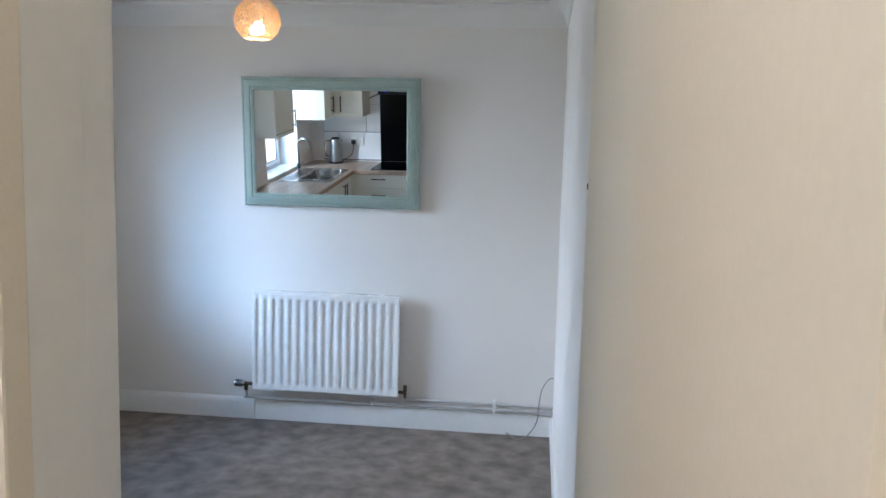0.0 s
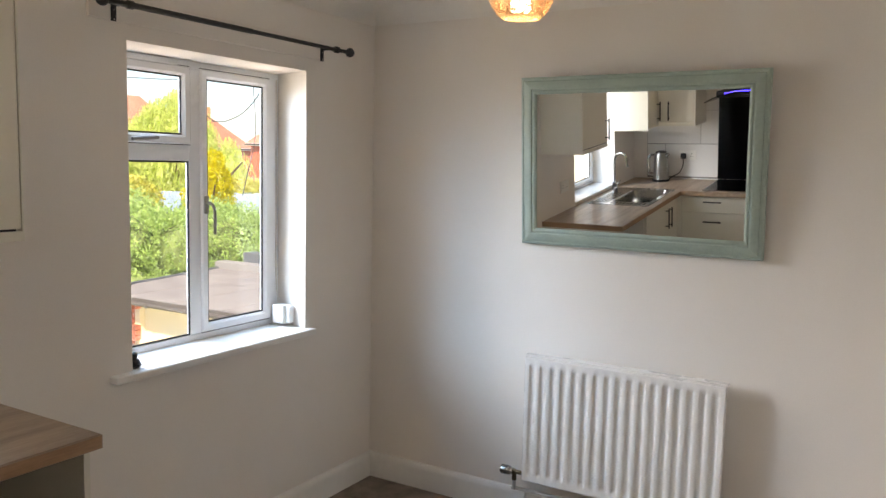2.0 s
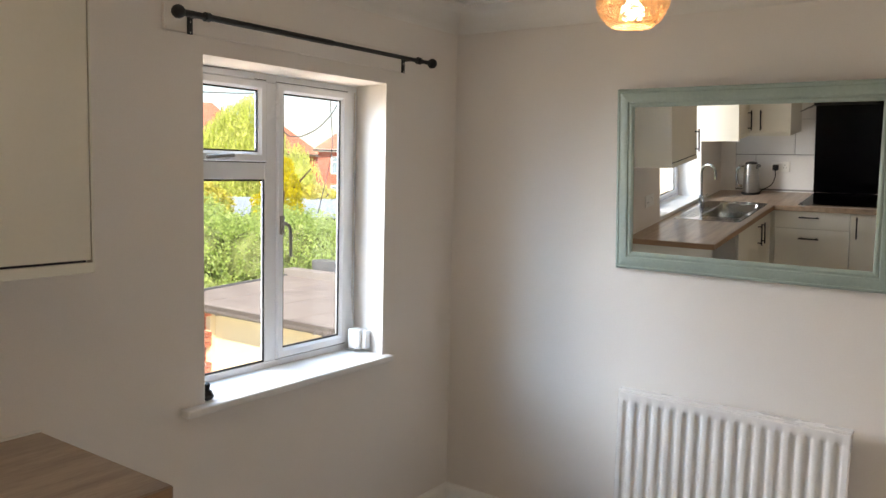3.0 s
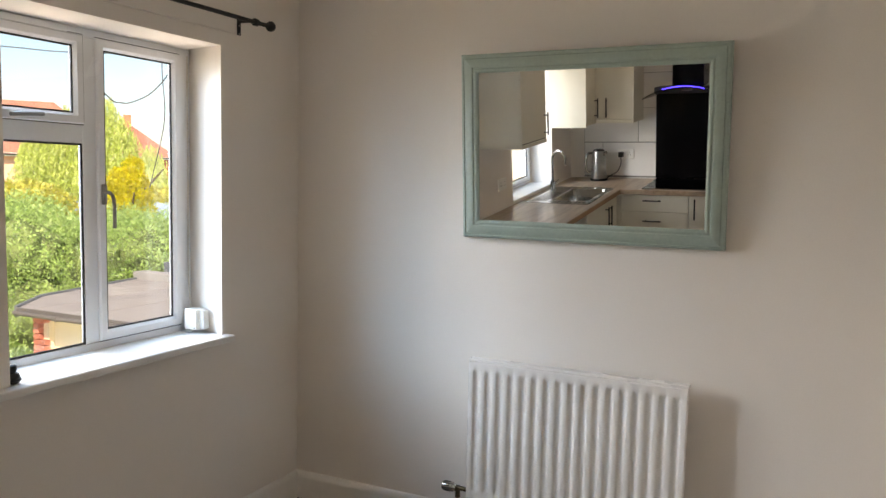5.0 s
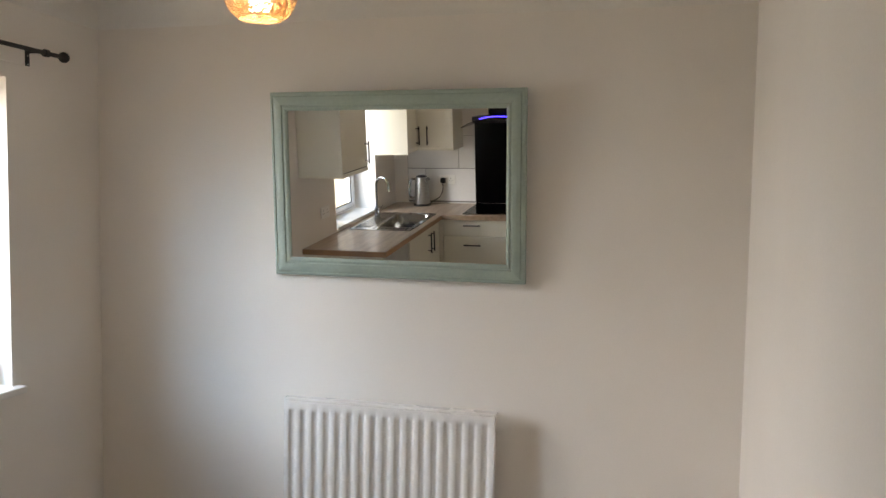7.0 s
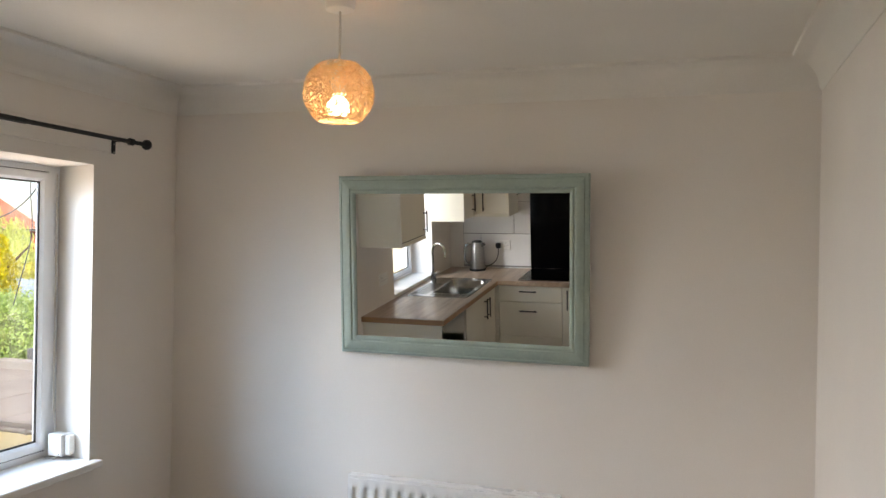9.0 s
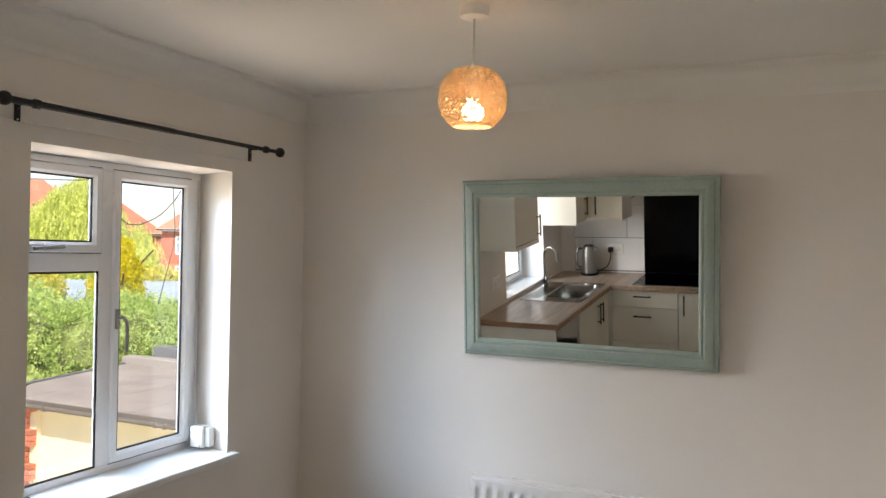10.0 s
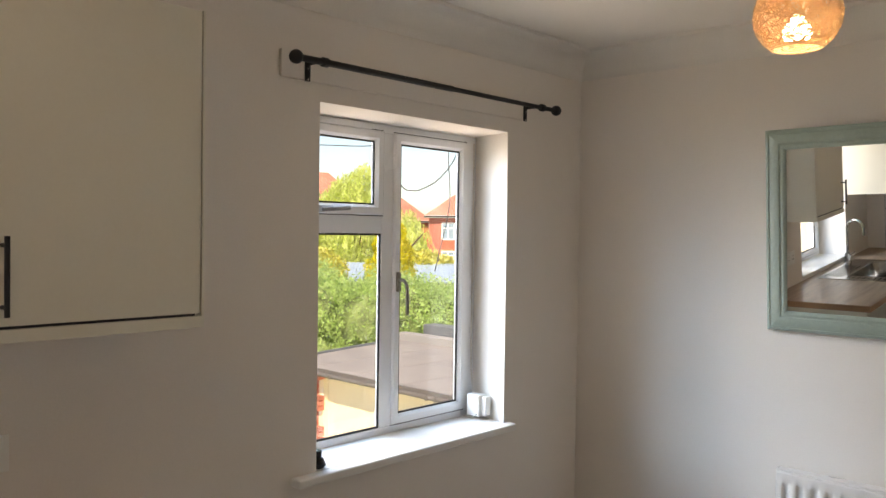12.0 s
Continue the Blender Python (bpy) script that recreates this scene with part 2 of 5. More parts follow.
def sweep(bm, profile, path):
    """A profile of (out from wall, height) along a path of (x, y) corners; out is to the right of the way, mitred at the corners."""
    pts = [Vector(p) for p in path]
    rows = []
    for i, p in enumerate(pts):
        d0 = (p - pts[i - 1]).normalized() if i else (pts[1] - p).normalized()
        d1 = (pts[i + 1] - p).normalized() if i < len(pts) - 1 else d0
        n0, n1 = Vector((d0.y, -d0.x)), Vector((d1.y, -d1.x))
        m = (n0 + n1) / (1 + n0.dot(n1))
        rows.append([bm.verts.new((*(p + m * o), h)) for o, h in profile])
    for a, b in zip(rows, rows[1:]):
        for k in range(len(profile) - 1):
            bm.faces.new((a[k], a[k + 1], b[k + 1], b[k]))
    bm.faces.new(rows[0])
    bm.faces.new(rows[-1][::-1])
    return bm


def mesh_of(name, bm, mat, smooth=False):
    bmesh.ops.recalc_face_normals(bm, faces=bm.faces)
    me = bpy.data.meshes.new(name)
    bm.to_mesh(me)
    bm.free()
    me.materials.append(mat)
    if smooth:
        me.shade_smooth()
        me.set_sharp_from_angle(angle=radians(35))
    return me


def thing(name, label, category, at=(0, 0, 0), group="", kind=""):
    ob = new(name)
    ob.empty_display_size = 0.05
    ob.location = at
    return tagged(ob, label, category, group, kind)


def part(name, bm, mat, parent, label="", smooth=False):
    ob = new(name, mesh_of(name, bm, mat, smooth))
    ob.parent = parent
    if not parent.parent:
        ob.matrix_parent_inverse = parent.matrix_basis.inverted()
    return tagged(ob, label) if label else ob


def solid(name, bm, mat, label, category, kind="", smooth=False, group=""):
    return tagged(new(name, mesh_of(name, bm, mat, smooth)), label, category, group, kind)


def wall_with_holes(bm, axis, a0, a1, b_cuts, z_cuts, holes):
    """A wall between a0 and a1 along axis, cut into cells along its length and height; cells inside a hole are left open."""
    def open_cell(i, j):
        if not (0 <= i < len(b_cuts) - 1 and 0 <= j < len(z_cuts) - 1):
            return True
        b, z = (b_cuts[i] + b_cuts[i + 1]) / 2, (z_cuts[j] + z_cuts[j + 1]) / 2
        return any(h[0] < b < h[1] and h[2] < z < h[3] for h in holes)

    def quad(p):
        bm.faces.new([bm.verts.new((q[0], q[1], q[2]) if axis == "x" else (q[1], q[0], q[2])) for q in p])
    for i in range(len(b_cuts) - 1):
        for j in range(len(z_cuts) - 1):
            if open_cell(i, j):
                continue
            b, c, z, w = b_cuts[i], b_cuts[i + 1], z_cuts[j], z_cuts[j + 1]
            for a in (a0, a1):
                quad([(a, b, z), (a, c, z), (a, c, w), (a, b, w)])
            if open_cell(i - 1, j):
                quad([(a0, b, z), (a1, b, z), (a1, b, w), (a0, b, w)])
            if open_cell(i + 1, j):
                quad([(a0, c, z), (a1, c, z), (a1, c, w), (a0, c, w)])
            if open_cell(i, j - 1):
                quad([(a0, b, z), (a1, b, z), (a1, c, z), (a0, c, z)])
            if open_cell(i, j + 1):
                quad([(a0, b, w), (a1, b, w), (a1, c, w), (a0, c, w)])
    bmesh.ops.remove_doubles(bm, verts=bm.verts, dist=1e-5)
    return bm


# ---------------- the large structure ----------------
W, H, BACK = 2.665, 2.408, -4.0                        # room width, ceiling height, kitchen end wall
WIN = (-1.447, -0.478, 0.86, 2.022)                    # dining window opening
KWIN = (-3.50, -2.62, 0.935, 2.022)                    # kitchen window opening

solid("wall_window", wall_with_holes(bmesh.new(), "x", -0.28, 0.0, [-4.3, KWIN[0], KWIN[1], WIN[0], WIN[1], 0.3], [-0.3, WIN[2], KWIN[2], WIN[3], 2.7],
      [WIN, (KWIN[0], KWIN[1], WIN[2], KWIN[3])]), M_WALL, "white painted plaster wall with two window openings", "wall", "structure")
solid("wall_mirror", boxes((0.0, W + 0.12, 0.0, 0.14, -0.02, H + 0.02)), M_WALL, "white painted plaster wall behind the mirror", "wall", "structure")
solid("wall_side", boxes((W, W + 0.12, -3.68, 0.0, -0.02, H + 0.02)), M_WALL, "white painted plaster side wall", "wall", "structure")
solid("wall_kitchen", boxes((0.0, 1.66, BACK - 0.12, BACK, -0.02, H + 0.02)), M_WALL, "white painted kitchen end wall", "wall", "structure")
solid("wall_partition", boxes((1.56, 2.045, -3.80, -3.60, -0.02, H + 0.02), (1.56, 1.66, BACK, -3.80, -0.02, H + 0.02)), M_WALL,
      "white painted partition beside the doorway", "wall", "structure")
solid("wall_over_door", boxes((2.045, W, -3.80, -3.60, 2.04, H + 0.02)), M_WALL, "white painted wall over the doorway", "wall", "structure")
solid("wall_hall_side", boxes((2.6185, 2.80, -4.262, -3.68, -0.02, H + 0.02)), M_HALL, "cream painted hall wall beside the door", "wall", "structure")
# shallow step added to the wall in place of a soft shadow
solid("wall_hall_shade_step", boxes((2.665, 2.80, -4.40, -4.262, -0.02, H + 0.02)), M_HALL, "cream painted shallow step in the hall wall, standing in for a soft shadow", "wall", "structure")
solid("wall_hall_end", boxes((2.70, 2.80, -6.0, -4.40, -0.02, H + 0.02)), M_HALL, "cream painted hall wall", "wall", "structure")
solid("wall_hall_far", boxes((1.0, 2.80, -6.12, -6.0, -0.02, H + 0.02)), M_HALL, "cream painted hall end wall", "wall", "structure")
solid("wall_hall_left", boxes((0.9, 1.0, -6.12, BACK - 0.12, -0.02, H + 0.02), (1.0, 1.56, BACK - 0.124, BACK - 0.12, -0.02, H + 0.02)), M_HALL,
      "cream painted hall wall", "wall", "structure")
solid("floor", boxes((0.0, 2.80, -4.12, 0.0, -0.12, 0.0), (0.95, 2.80, -6.0, -4.12, -0.12, 0.0)), M_CARPET, "taupe cut-pile carpet with brushed darker patches", "carpet floor", "structure")
solid("house_base", boxes((0.002, 2.80, -6.12, 0.3, -2.6, -0.124), (-0.28, 0.0, -4.3, 0.3, -2.6, -0.3)), M_HALL, "cream rendered lower storey under the flat", "wall", "structure")
solid("ceiling", boxes((-0.02, 2.80, -6.1, 0.02, H, H + 0.1)), M_CEIL, "white painted plaster ceiling", "ceiling", "structure")

# coving, skirting
arc = [(0.0, 2.296), (0.003, 2.296), (0.005, 2.302)]
arc += [(0.010 + 0.090 * (1 - math.cos(t)), 2.304 + 0.088 * math.sin(t)) for t in np.linspace(0.05, math.pi / 2, 9)]
arc += [(0.108, 2.396), (0.110, H + 0.001), (0.0, H + 0.001)]
solid("coving", sweep(bmesh.new(), arc, [(0, BACK), (0, 0), (W, 0), (W, -3.60)]), M_CEIL, "white plaster coving round the ceiling", "coving", "structure", smooth=True)
skirt = [(0, 0), (0.017, 0), (0.018, 0.098), (0.015, 0.110), (0.011, 0.119), (0.005, 0.127), (0, 0.129)]
solid("skirting_board", sweep(bmesh.new(), skirt, [(0, -2.03), (0, 0), (0.902, 0)]), M_GLOSS, "white gloss painted skirting board", "skirting", "structure", smooth=True)
skirt_b = [(0, 0), (0.014, 0), (0.015, 0.116), (0.012, 0.122), (0, 0.124)]
solid("skirting_board", sweep(bmesh.new(), skirt_b, [(0.905, 0), (W, 0), (W, -3.60)]), M_GLOSS, "white gloss painted skirting board under the pipes", "skirting", "structure", smooth=True)


# windows
def casement(name, y0, y1, z0, z1, parent_label, layout):
    """A white plastic window in the opening; layout 'vent' has a top vent over a fixed pane beside a side-hung sash."""
    xi, xo = -0.197, -0.220
    win = thing(name, parent_label, "window", (xi, (y0 + y1) / 2, z0), kind="structure")
    f = 0.047
    part("window_frame", boxes((xo, xi, y0, y0 + f, z0, z1), (xo, xi, y1 - 0.074, y1, z0, z1), (xo, xi, y0 + f, y1 - 0.074, z0, z0 + 0.030),
                               (xo, xi, y0 + f, y1 - 0.074, z1 - 0.032, z1), bevel=0.004), M_UPVC, win)
    if layout == "vent":
        ml, mr, tl, th = -1.006, -0.945, 1.613, 1.683
        part("mullion", boxes((xo, xi, ml, mr, z0 + 0.030, z1 - 0.032), bevel=0.004), M_UPVC, win)
        part("transom", boxes((xo, xi, y0 + f, ml, tl, th), bevel=0.004), M_UPVC, win)
        sash(win, mr - 0.004, -0.541, 0.892, 1.990, "side-hung white sash", True)
        sash(win, y0 + f - 0.008, ml + 0.003, th - 0.003, 1.991, "top-hung white vent sash")
        glazing(win, y0 + f, ml, z0 + 0.030, tl)
        hy = mr + 0.014
        h = part("handle", boxes((xi + 0.012, xi + 0.024, hy - 0.009, hy + 0.009, 1.395, 1.470), bevel=0.004), M_LEVER, win, "grey metal back plate")
        bm = tube(bmesh.new(), smooth_points([(xi + 0.02, hy, 1.440), (xi + 0.045, hy + 0.005, 1.436), (xi + 0.052, hy + 0.013, 1.405),
                                              (xi + 0.050, hy + 0.016, 1.310)], 6), 0.0068)
        part("lever", bm, M_LEVER, h, "grey metal lever", smooth=True)
        s = part("stay_handle", boxes((xi + 0.010, xi + 0.022, -1.25, -1.17, th + 0.008, th + 0.026), bevel=0.003), M_UPVC, win)
        part("lever", tube(bmesh.new(), smooth_points([(xi + 0.02, -1.185, th + 0.018), (xi + 0.04, -1.20, th + 0.018), (xi + 0.042, -1.31, th + 0.010)], 6), 0.007),
             M_LEVER, s, "grey metal lever", smooth=True)
        part("vent_strip", boxes((xi, xi + 0.012, y0 + 0.03, ml - 0.06, z1 - 0.026, z1 - 0.004), bevel=0.003), M_UPVC, win)
    else:
        ym = -2.86
        part("mullion", boxes((xo, xi, ym - 0.036, ym + 0.036, z0 + 0.030, z1 - 0.032), bevel=0.004), M_UPVC, win)
        sash(win, y0 + f - 0.008, ym - 0.034, z0 + 0.026, z1 - 0.028, "white sash")
        glazing(win, ym + 0.036, y1 - 0.074, z0 + 0.030, z1 - 0.032)
    return win


def glazing(parent, y0, y1, z0, z1):
    g, xa, xb = 0.007, -0.206, -0.200
    part("gasket", boxes((xa, xb, y0, y0 + g, z0, z1), (xa, xb, y1 - g, y1, z0, z1), (xa, xb, y0 + g, y1 - g, z0, z0 + g),
                         (xa, xb, y0 + g, y1 - g, z1 - g, z1)), M_GASKET, parent, "thin black rubber gasket")
    p = part("pane", boxes((-0.211, -0.207, y0, y1, z0, z1)), M_GLASS, parent, "clear glass")
    p.visible_shadow = False


def sash(parent, y0, y1, z0, z1, label, flush=False):
    f, xi, xo = 0.038, -0.185, -0.216
    bm = bmesh.new()
    # four mitred rails with a sloped inner bead
    prof = [(0.0, xo), (0.0, xi - 0.006), (0.005, xi), (f - 0.010, xi), (f - 0.002, xi - 0.009), (f, xi - 0.012), (f, xo)]
    rows = []
    for k, (sy, sz) in enumerate(((0, 0), (1, 0), (1, 1), (0, 1))):
        rows.append([bm.verts.new((x, (y1 - o) if sy else (y0 + o), (z1 - o) if sz else (z0 + o))) for o, x in prof])
    for k in range(4):
        a, b = rows[k], rows[(k + 1) % 4]
        for i in range(len(prof)):
            j = (i + 1) % len(prof)
            bm.faces.new((a[i], a[j], b[j], b[i]))
    s = part("sash", bm, M_UPVC, parent, label)
    # dark strips stand in for the shadow gap between sash and frame
    k, xa, xb = 0.003, -0.215, -0.1935
    sides = [(xa, xb, y1, y1 + k, z0, z1), (xa, xb, y0, y1, z0 - k, z0), (xa, xb, y0, y1, z1, z1 + k)]
    if not flush:
        sides.append((xa, xb, y0 - k, y0, z0, z1))
    part("gap_strip", boxes(*sides),
         M_GASKET, s, "dark strip for the shaded gap round the sash")
    g, xa, xb = 0.006, -0.206, -0.199
    a0, a1, c0, c1 = y0 + f, y1 - f, z0 + f, z1 - f
    part("gasket", boxes((xa, xb, a0, a0 + g, c0, c1), (xa, xb, a1 - g, a1, c0, c1), (xa, xb, a0 + g, a1 - g, c0, c0 + g),
                         (xa, xb, a0 + g, a1 - g, c1 - g, c1)), M_GASKET, s, "thin black rubber gasket")
    p = part("pane", boxes((-0.211, -0.207, a0, a1, c0, c1)), M_GLASS, s, "clear glass")
    p.visible_shadow = False


casement("window_1", WIN[0], WIN[1], WIN[2], WIN[3] - 0.005, "white plastic casement window with a top vent", "vent")
casement("window_2", KWIN[0], KWIN[1], KWIN[2], KWIN[3], "white plastic kitchen window over the sink", "pair")
# splayed plaster at the side and head of the dining window
bm = bmesh.new()
for z0, z1, ring in ((WIN[2], WIN[3], ((0.0, WIN[1] - 0.036), (-0.198, WIN[1] - 0.001), (-0.198, WIN[1]), (0.0, WIN[1]))),):
    lo, hi = [bm.verts.new((*q, z0)) for q in ring], [bm.verts.new((*q, z1)) for q in ring]
    bm.faces.new(lo[::-1])
    bm.faces.new(hi)
    for k in range(4):
        bm.faces.new((lo[k], lo[(k + 1) % 4], hi[(k + 1) % 4], hi[k]))
a = [(0.0, WIN[3]), (-0.198, WIN[3] - 0.006), (-0.279, WIN[3] - 0.006), (-0.279, WIN[3] - 0.0005)]
lo, hi = [bm.verts.new((x, WIN[0], z)) for x, z in a], [bm.verts.new((x, WIN[1] - 0.025, z)) for x, z in a]
for k in range(4):
    bm.faces.new((lo[k], lo[(k + 1) % 4], hi[(k + 1) % 4], hi[k]))
solid("window_reveal", bm, M_WALL, "white painted plaster window reveal", "window reveal", "structure")
sill = bmesh.new()
block(sill, -0.198, 0.0, WIN[0] + 0.001, WIN[1] - 0.001, WIN[2] - 0.024, WIN[2] + 0.003)
block(sill, 0.0, 0.046, -1.545, -0.535 + 0.05, WIN[2] - 0.024, WIN[2] + 0.0035, bevel=0.008, seg=3)
solid("window_sill", sill, M_GLOSS, "white gloss painted window board with a rounded nose", "window sill", "structure")
solid("window_sill", boxes((-0.198, 0.012, KWIN[0] + 0.001, KWIN[1] - 0.001, KWIN[2] - 0.02, KWIN[2] + 0.003), bevel=0.003), M_GLOSS, "white kitchen window board", "window sill", "structure")

# doorway lining and the open door
lin = thing("door_lining", "cream painted timber door lining", "door frame", (2.05, -3.7, 0), kind="structure")
part("jamb", boxes((2.045, 2.052, -3.676, -3.598, 0, 2.04), (2.045, 2.064, -3.80, -3.676, 0, 2.04), bevel=0.002), M_GLOSS, lin)
part("architrave", boxes((1.985, 2.050, -3.818, -3.80, 0, 2.10), (2.050, 2.072, -3.826, -3.785, 0, 2.10), bevel=0.004), M_HALL, lin)
part("architrave", boxes((1.985, 2.046, -3.60, -3.582, 0, 2.10), bevel=0.004), M_GLOSS, lin)
part("head", boxes((2.045, 2.66, -3.80, -3.60, 2.02, 2.042), bevel=0.002), M_GLOSS, lin)
part("jamb", boxes((2.657, W, -3.68, -3.598, 0, 2.02)), M_GLOSS, lin)
door = thing("door_1", "cream painted flush door standing open against the wall", "door", (2.64, -3.38, 0), kind="structure")
part("leaf", boxes((2.6185, 2.655, -3.6797, -3.105, 0.012, 2.005)), M_HALL, door)
part("latch", boxes((2.617, 2.6185, -3.110, -3.104, 1.507, 1.517), bevel=0.0005), M_BRASS, door, "small dull metal latch")


# ---------------- dining end ----------------
# mirror, hung so that its top leans out from the wall
def wall_mirror_thing():
    a, b = radians(-0.697), radians(-4.605)
    n = Vector((math.sin(a) * math.cos(b), -math.cos(a) * math.cos(b), math.sin(b)))
    u = Vector((math.cos(a), math.sin(a), 0))
    up = n.cross(u)
    m = Matrix((u, up, n)).transposed().to_4x4()
    m.translation = Vector((1.361, -0.0705, 1.642))
    t = new("wall_mirror")
    t.matrix_basis = m
    tagged(t, "large mirror in a sage green painted frame on the wall", "mirror")
    w, h, f = 1.024, 0.728, 0.073
    # frame section: distance from the outer edge, height towards the room
    prof = [(0.0, -0.034), (0.0, -0.010), (0.002, -0.006), (0.006, -0.004), (0.011, -0.0035), (0.0125, -0.006), (0.0165, -0.0055), (0.019, -0.002), (0.030, 0.001),
            (0.046, 0.002), (0.050, 0.001), (0.0525, -0.0025), (0.056, -0.003), (0.059, -0.001), (0.063, -0.001), (0.069, -0.005), (f, -0.008), (f, -0.020), (f - 0.01, -0.034)]
    corners = ((-w / 2, -h / 2, 1, 1), (w / 2, -h / 2, -1, 1), (w / 2, h / 2, -1, -1), (-w / 2, h / 2, 1, -1))
    for k in range(4):
        bm = bmesh.new()
        rows = []
        for cx, cy, sx, sy in (corners[k], corners[(k + 1) % 4]):
            rows.append([bm.verts.new((cx + sx * o, cy + sy * o, z)) for o, z in prof])
        for i in range(len(prof)):
            j = (i + 1) % len(prof)
            bm.faces.new((rows[0][i], rows[0][j], rows[1][j], rows[1][i]))
        bm.faces.new(rows[0])
        bm.faces.new(rows[1][::-1])
        ob = new("frame_rail", mesh_of("frame_rail", bm, M_SAGE, True))
        ob.parent = t
    bm = bmesh.new()
    block(bm, -w / 2 + f - 0.006, w / 2 - f + 0.006, -h / 2 + f - 0.006, h / 2 - f + 0.006, -0.024, -0.0105)
    ob = new("mirror_glass", mesh_of("mirror_glass", bm, M_MIRROR))
    ob.parent = t
    tagged(ob, "silvered mirror glass")
    bm = bmesh.new()
    block(bm, -w / 2 + 0.02, w / 2 - 0.02, -h / 2 + 0.02, h / 2 - 0.02, -0.034, -0.026)
    ob = new("backboard", mesh_of("backboard", bm, M_BLKPLASTIC))
    ob.parent = t


wall_mirror_thing()


# radiator with pressed flutes
def radiator():
    x0, x1, z0, z1, yf, yb = 0.916, 1.780, 0.205, 0.780, -0.094, -0.050
    t = thing("radiator", "white enamelled panel radiator with vertical flutes on the wall", "radiator", ((x0 + x1) / 2, -0.05, z0))
    flutes, margin = 17, 0.012
    pitch = (x1 - x0 - 2 * margin) / flutes
    zs = [z0, z0 + 0.004, z0 + 0.032, z0 + 0.040, z0 + 0.050, z1 - 0.050, z1 - 0.040, z1 - 0.032, z1 - 0.004, z1]
    cut = [0.7, 0, 0, 0.6, 1, 1, 0.6, 0, 0, 0.7]
    xs, ins = [x0, x0 + 0.003], [0.006, 0.0]
    for k in range(flutes):
        c = x0 + margin + (k + 0.5) * pitch
        for d, v in ((-0.5, 0.0), (-0.33, 0.04), (-0.27, 0.25), (-0.20, 0.75), (-0.13, 0.98), (0.13, 0.98), (0.20, 0.75), (0.27, 0.25), (0.33, 0.04)):
            xs.append(c + d * pitch)
            ins.append(v)
    xs += [x1 - 0.003, x1]
    ins += [0.0, 0.006]
    bm = bmesh.new()
    grid = []
    for z, c in zip(zs, cut):
        row = []
        for i, (x, v) in enumerate(zip(xs, ins)):
            edge = 0.004 if i in (0, len(xs) - 1) else 0.0
            lip = 0.004 if c == 0.7 else 0.0
            row.append(bm.verts.new((x, yf + max(edge, lip) + (0.009 * v * c if c not in (0.7,) and 1 < i < len(xs) - 2 else 0.0), z)))
        grid.append(row)
    for a, b in zip(grid, grid[1:]):
        for i in range(len(xs) - 1):
            bm.faces.new((a[i], a[i + 1], b[i + 1], b[i]))
    part("front_panel", bm, M_RAD, t, smooth=True)
    part("rim", boxes((x0, x1, yf + 0.004, yf + 0.020, z1 - 0.003, z1), (x0, x1, yf + 0.004, yf + 0.020, z0, z0 + 0.003),
                      (x0, x0 + 0.003, yf + 0.004, yf + 0.020, z0, z1), (x1 - 0.003, x1, yf + 0.004, yf + 0.020, z0, z1)), M_RAD, t)
    part("back_panel", boxes((x0 + 0.004, x1 - 0.004, yf + 0.014, yf + 0.020, z0 + 0.003, z1 - 0.003)), M_RAD, t)
    fins = bmesh.new()
    for k in range(26):
        x = x0 + 0.02 + k * (x1 - x0 - 0.04) / 25
        block(fins, x - 0.0012, x + 0.0012, yf + 0.020, -0.034, z0 + 0.05, z1 - 0.035)
    part("convector_fins", fins, M_RAD, t)
    part("top_rail", boxes((x0 - 0.001, x1 + 0.003, yf + 0.0045, yf + 0.046, z1 + 0.0004, z1 + 0.010), bevel=0.003), M_RAD, t)
    for x in (x0 + 0.12, x1 - 0.12):
        part("bracket", boxes((x - 0.015, x + 0.015, -0.034, 0.0, z0 + 0.06, z1 - 0.06)), M_RAD, t)
    # thermostatic valve at one end, lockshield at the other
    v = part("valve_body", rod(rod(bmesh.new(), (x0 + 0.004, -0.072, 0.231), (x0 - 0.055, -0.072, 0.231), 0.010), (x0 - 0.045, -0.072, 0.24), (x0 - 0.045, -0.072, 0.192), 0.011), M_BRASS, t, "dull metal valve", smooth=True)
    part("valve_head", lathe(bmesh.new(), [(0.012, 0.004), (0.019, -0.003), (0.0205, -0.010), (0.0205, -0.044), (0.0185, -0.050), (0.012, -0.053), (0.003, -0.054)], (x0 - 0.062, -0.072, 0.231), 24, "x"), M_STEEL, v, "ribbed chrome valve head", smooth=True)
    ribs = bmesh.new()
    for k in range(14):
        turn = 2 * math.pi * k / 14
        cy, cz = -0.072 + 0.0206 * math.cos(turn), 0.231 + 0.0206 * math.sin(turn)
        bmesh.ops.create_cube(ribs, size=1.0, matrix=Matrix.Translation((x0 - 0.092, cy, cz)) @ Matrix.Rotation(turn, 4, "X") @ Matrix.Diagonal((0.030, 0.0014, 0.0036, 1)))
    part("grip_slots", ribs, M_BLKPLASTIC, v, "dark slots round the head")
    part("valve_collar", lathe(bmesh.new(), [(0.014, 0), (0.016, -0.003), (0.016, -0.016), (0.012, -0.018)], (x0 - 0.052, -0.072, 0.231), 18, "x"), M_CHROME, v, smooth=True)
    v = part("lockshield", rod(rod(bmesh.new(), (x1 - 0.004, -0.072, 0.231), (x1 + 0.046, -0.072, 0.231), 0.010), (x1 + 0.038, -0.072, 0.20), (x1 + 0.038, -0.072, 0.242), 0.009), M_BRASS, t, "dull brass lockshield valve", smooth=True)
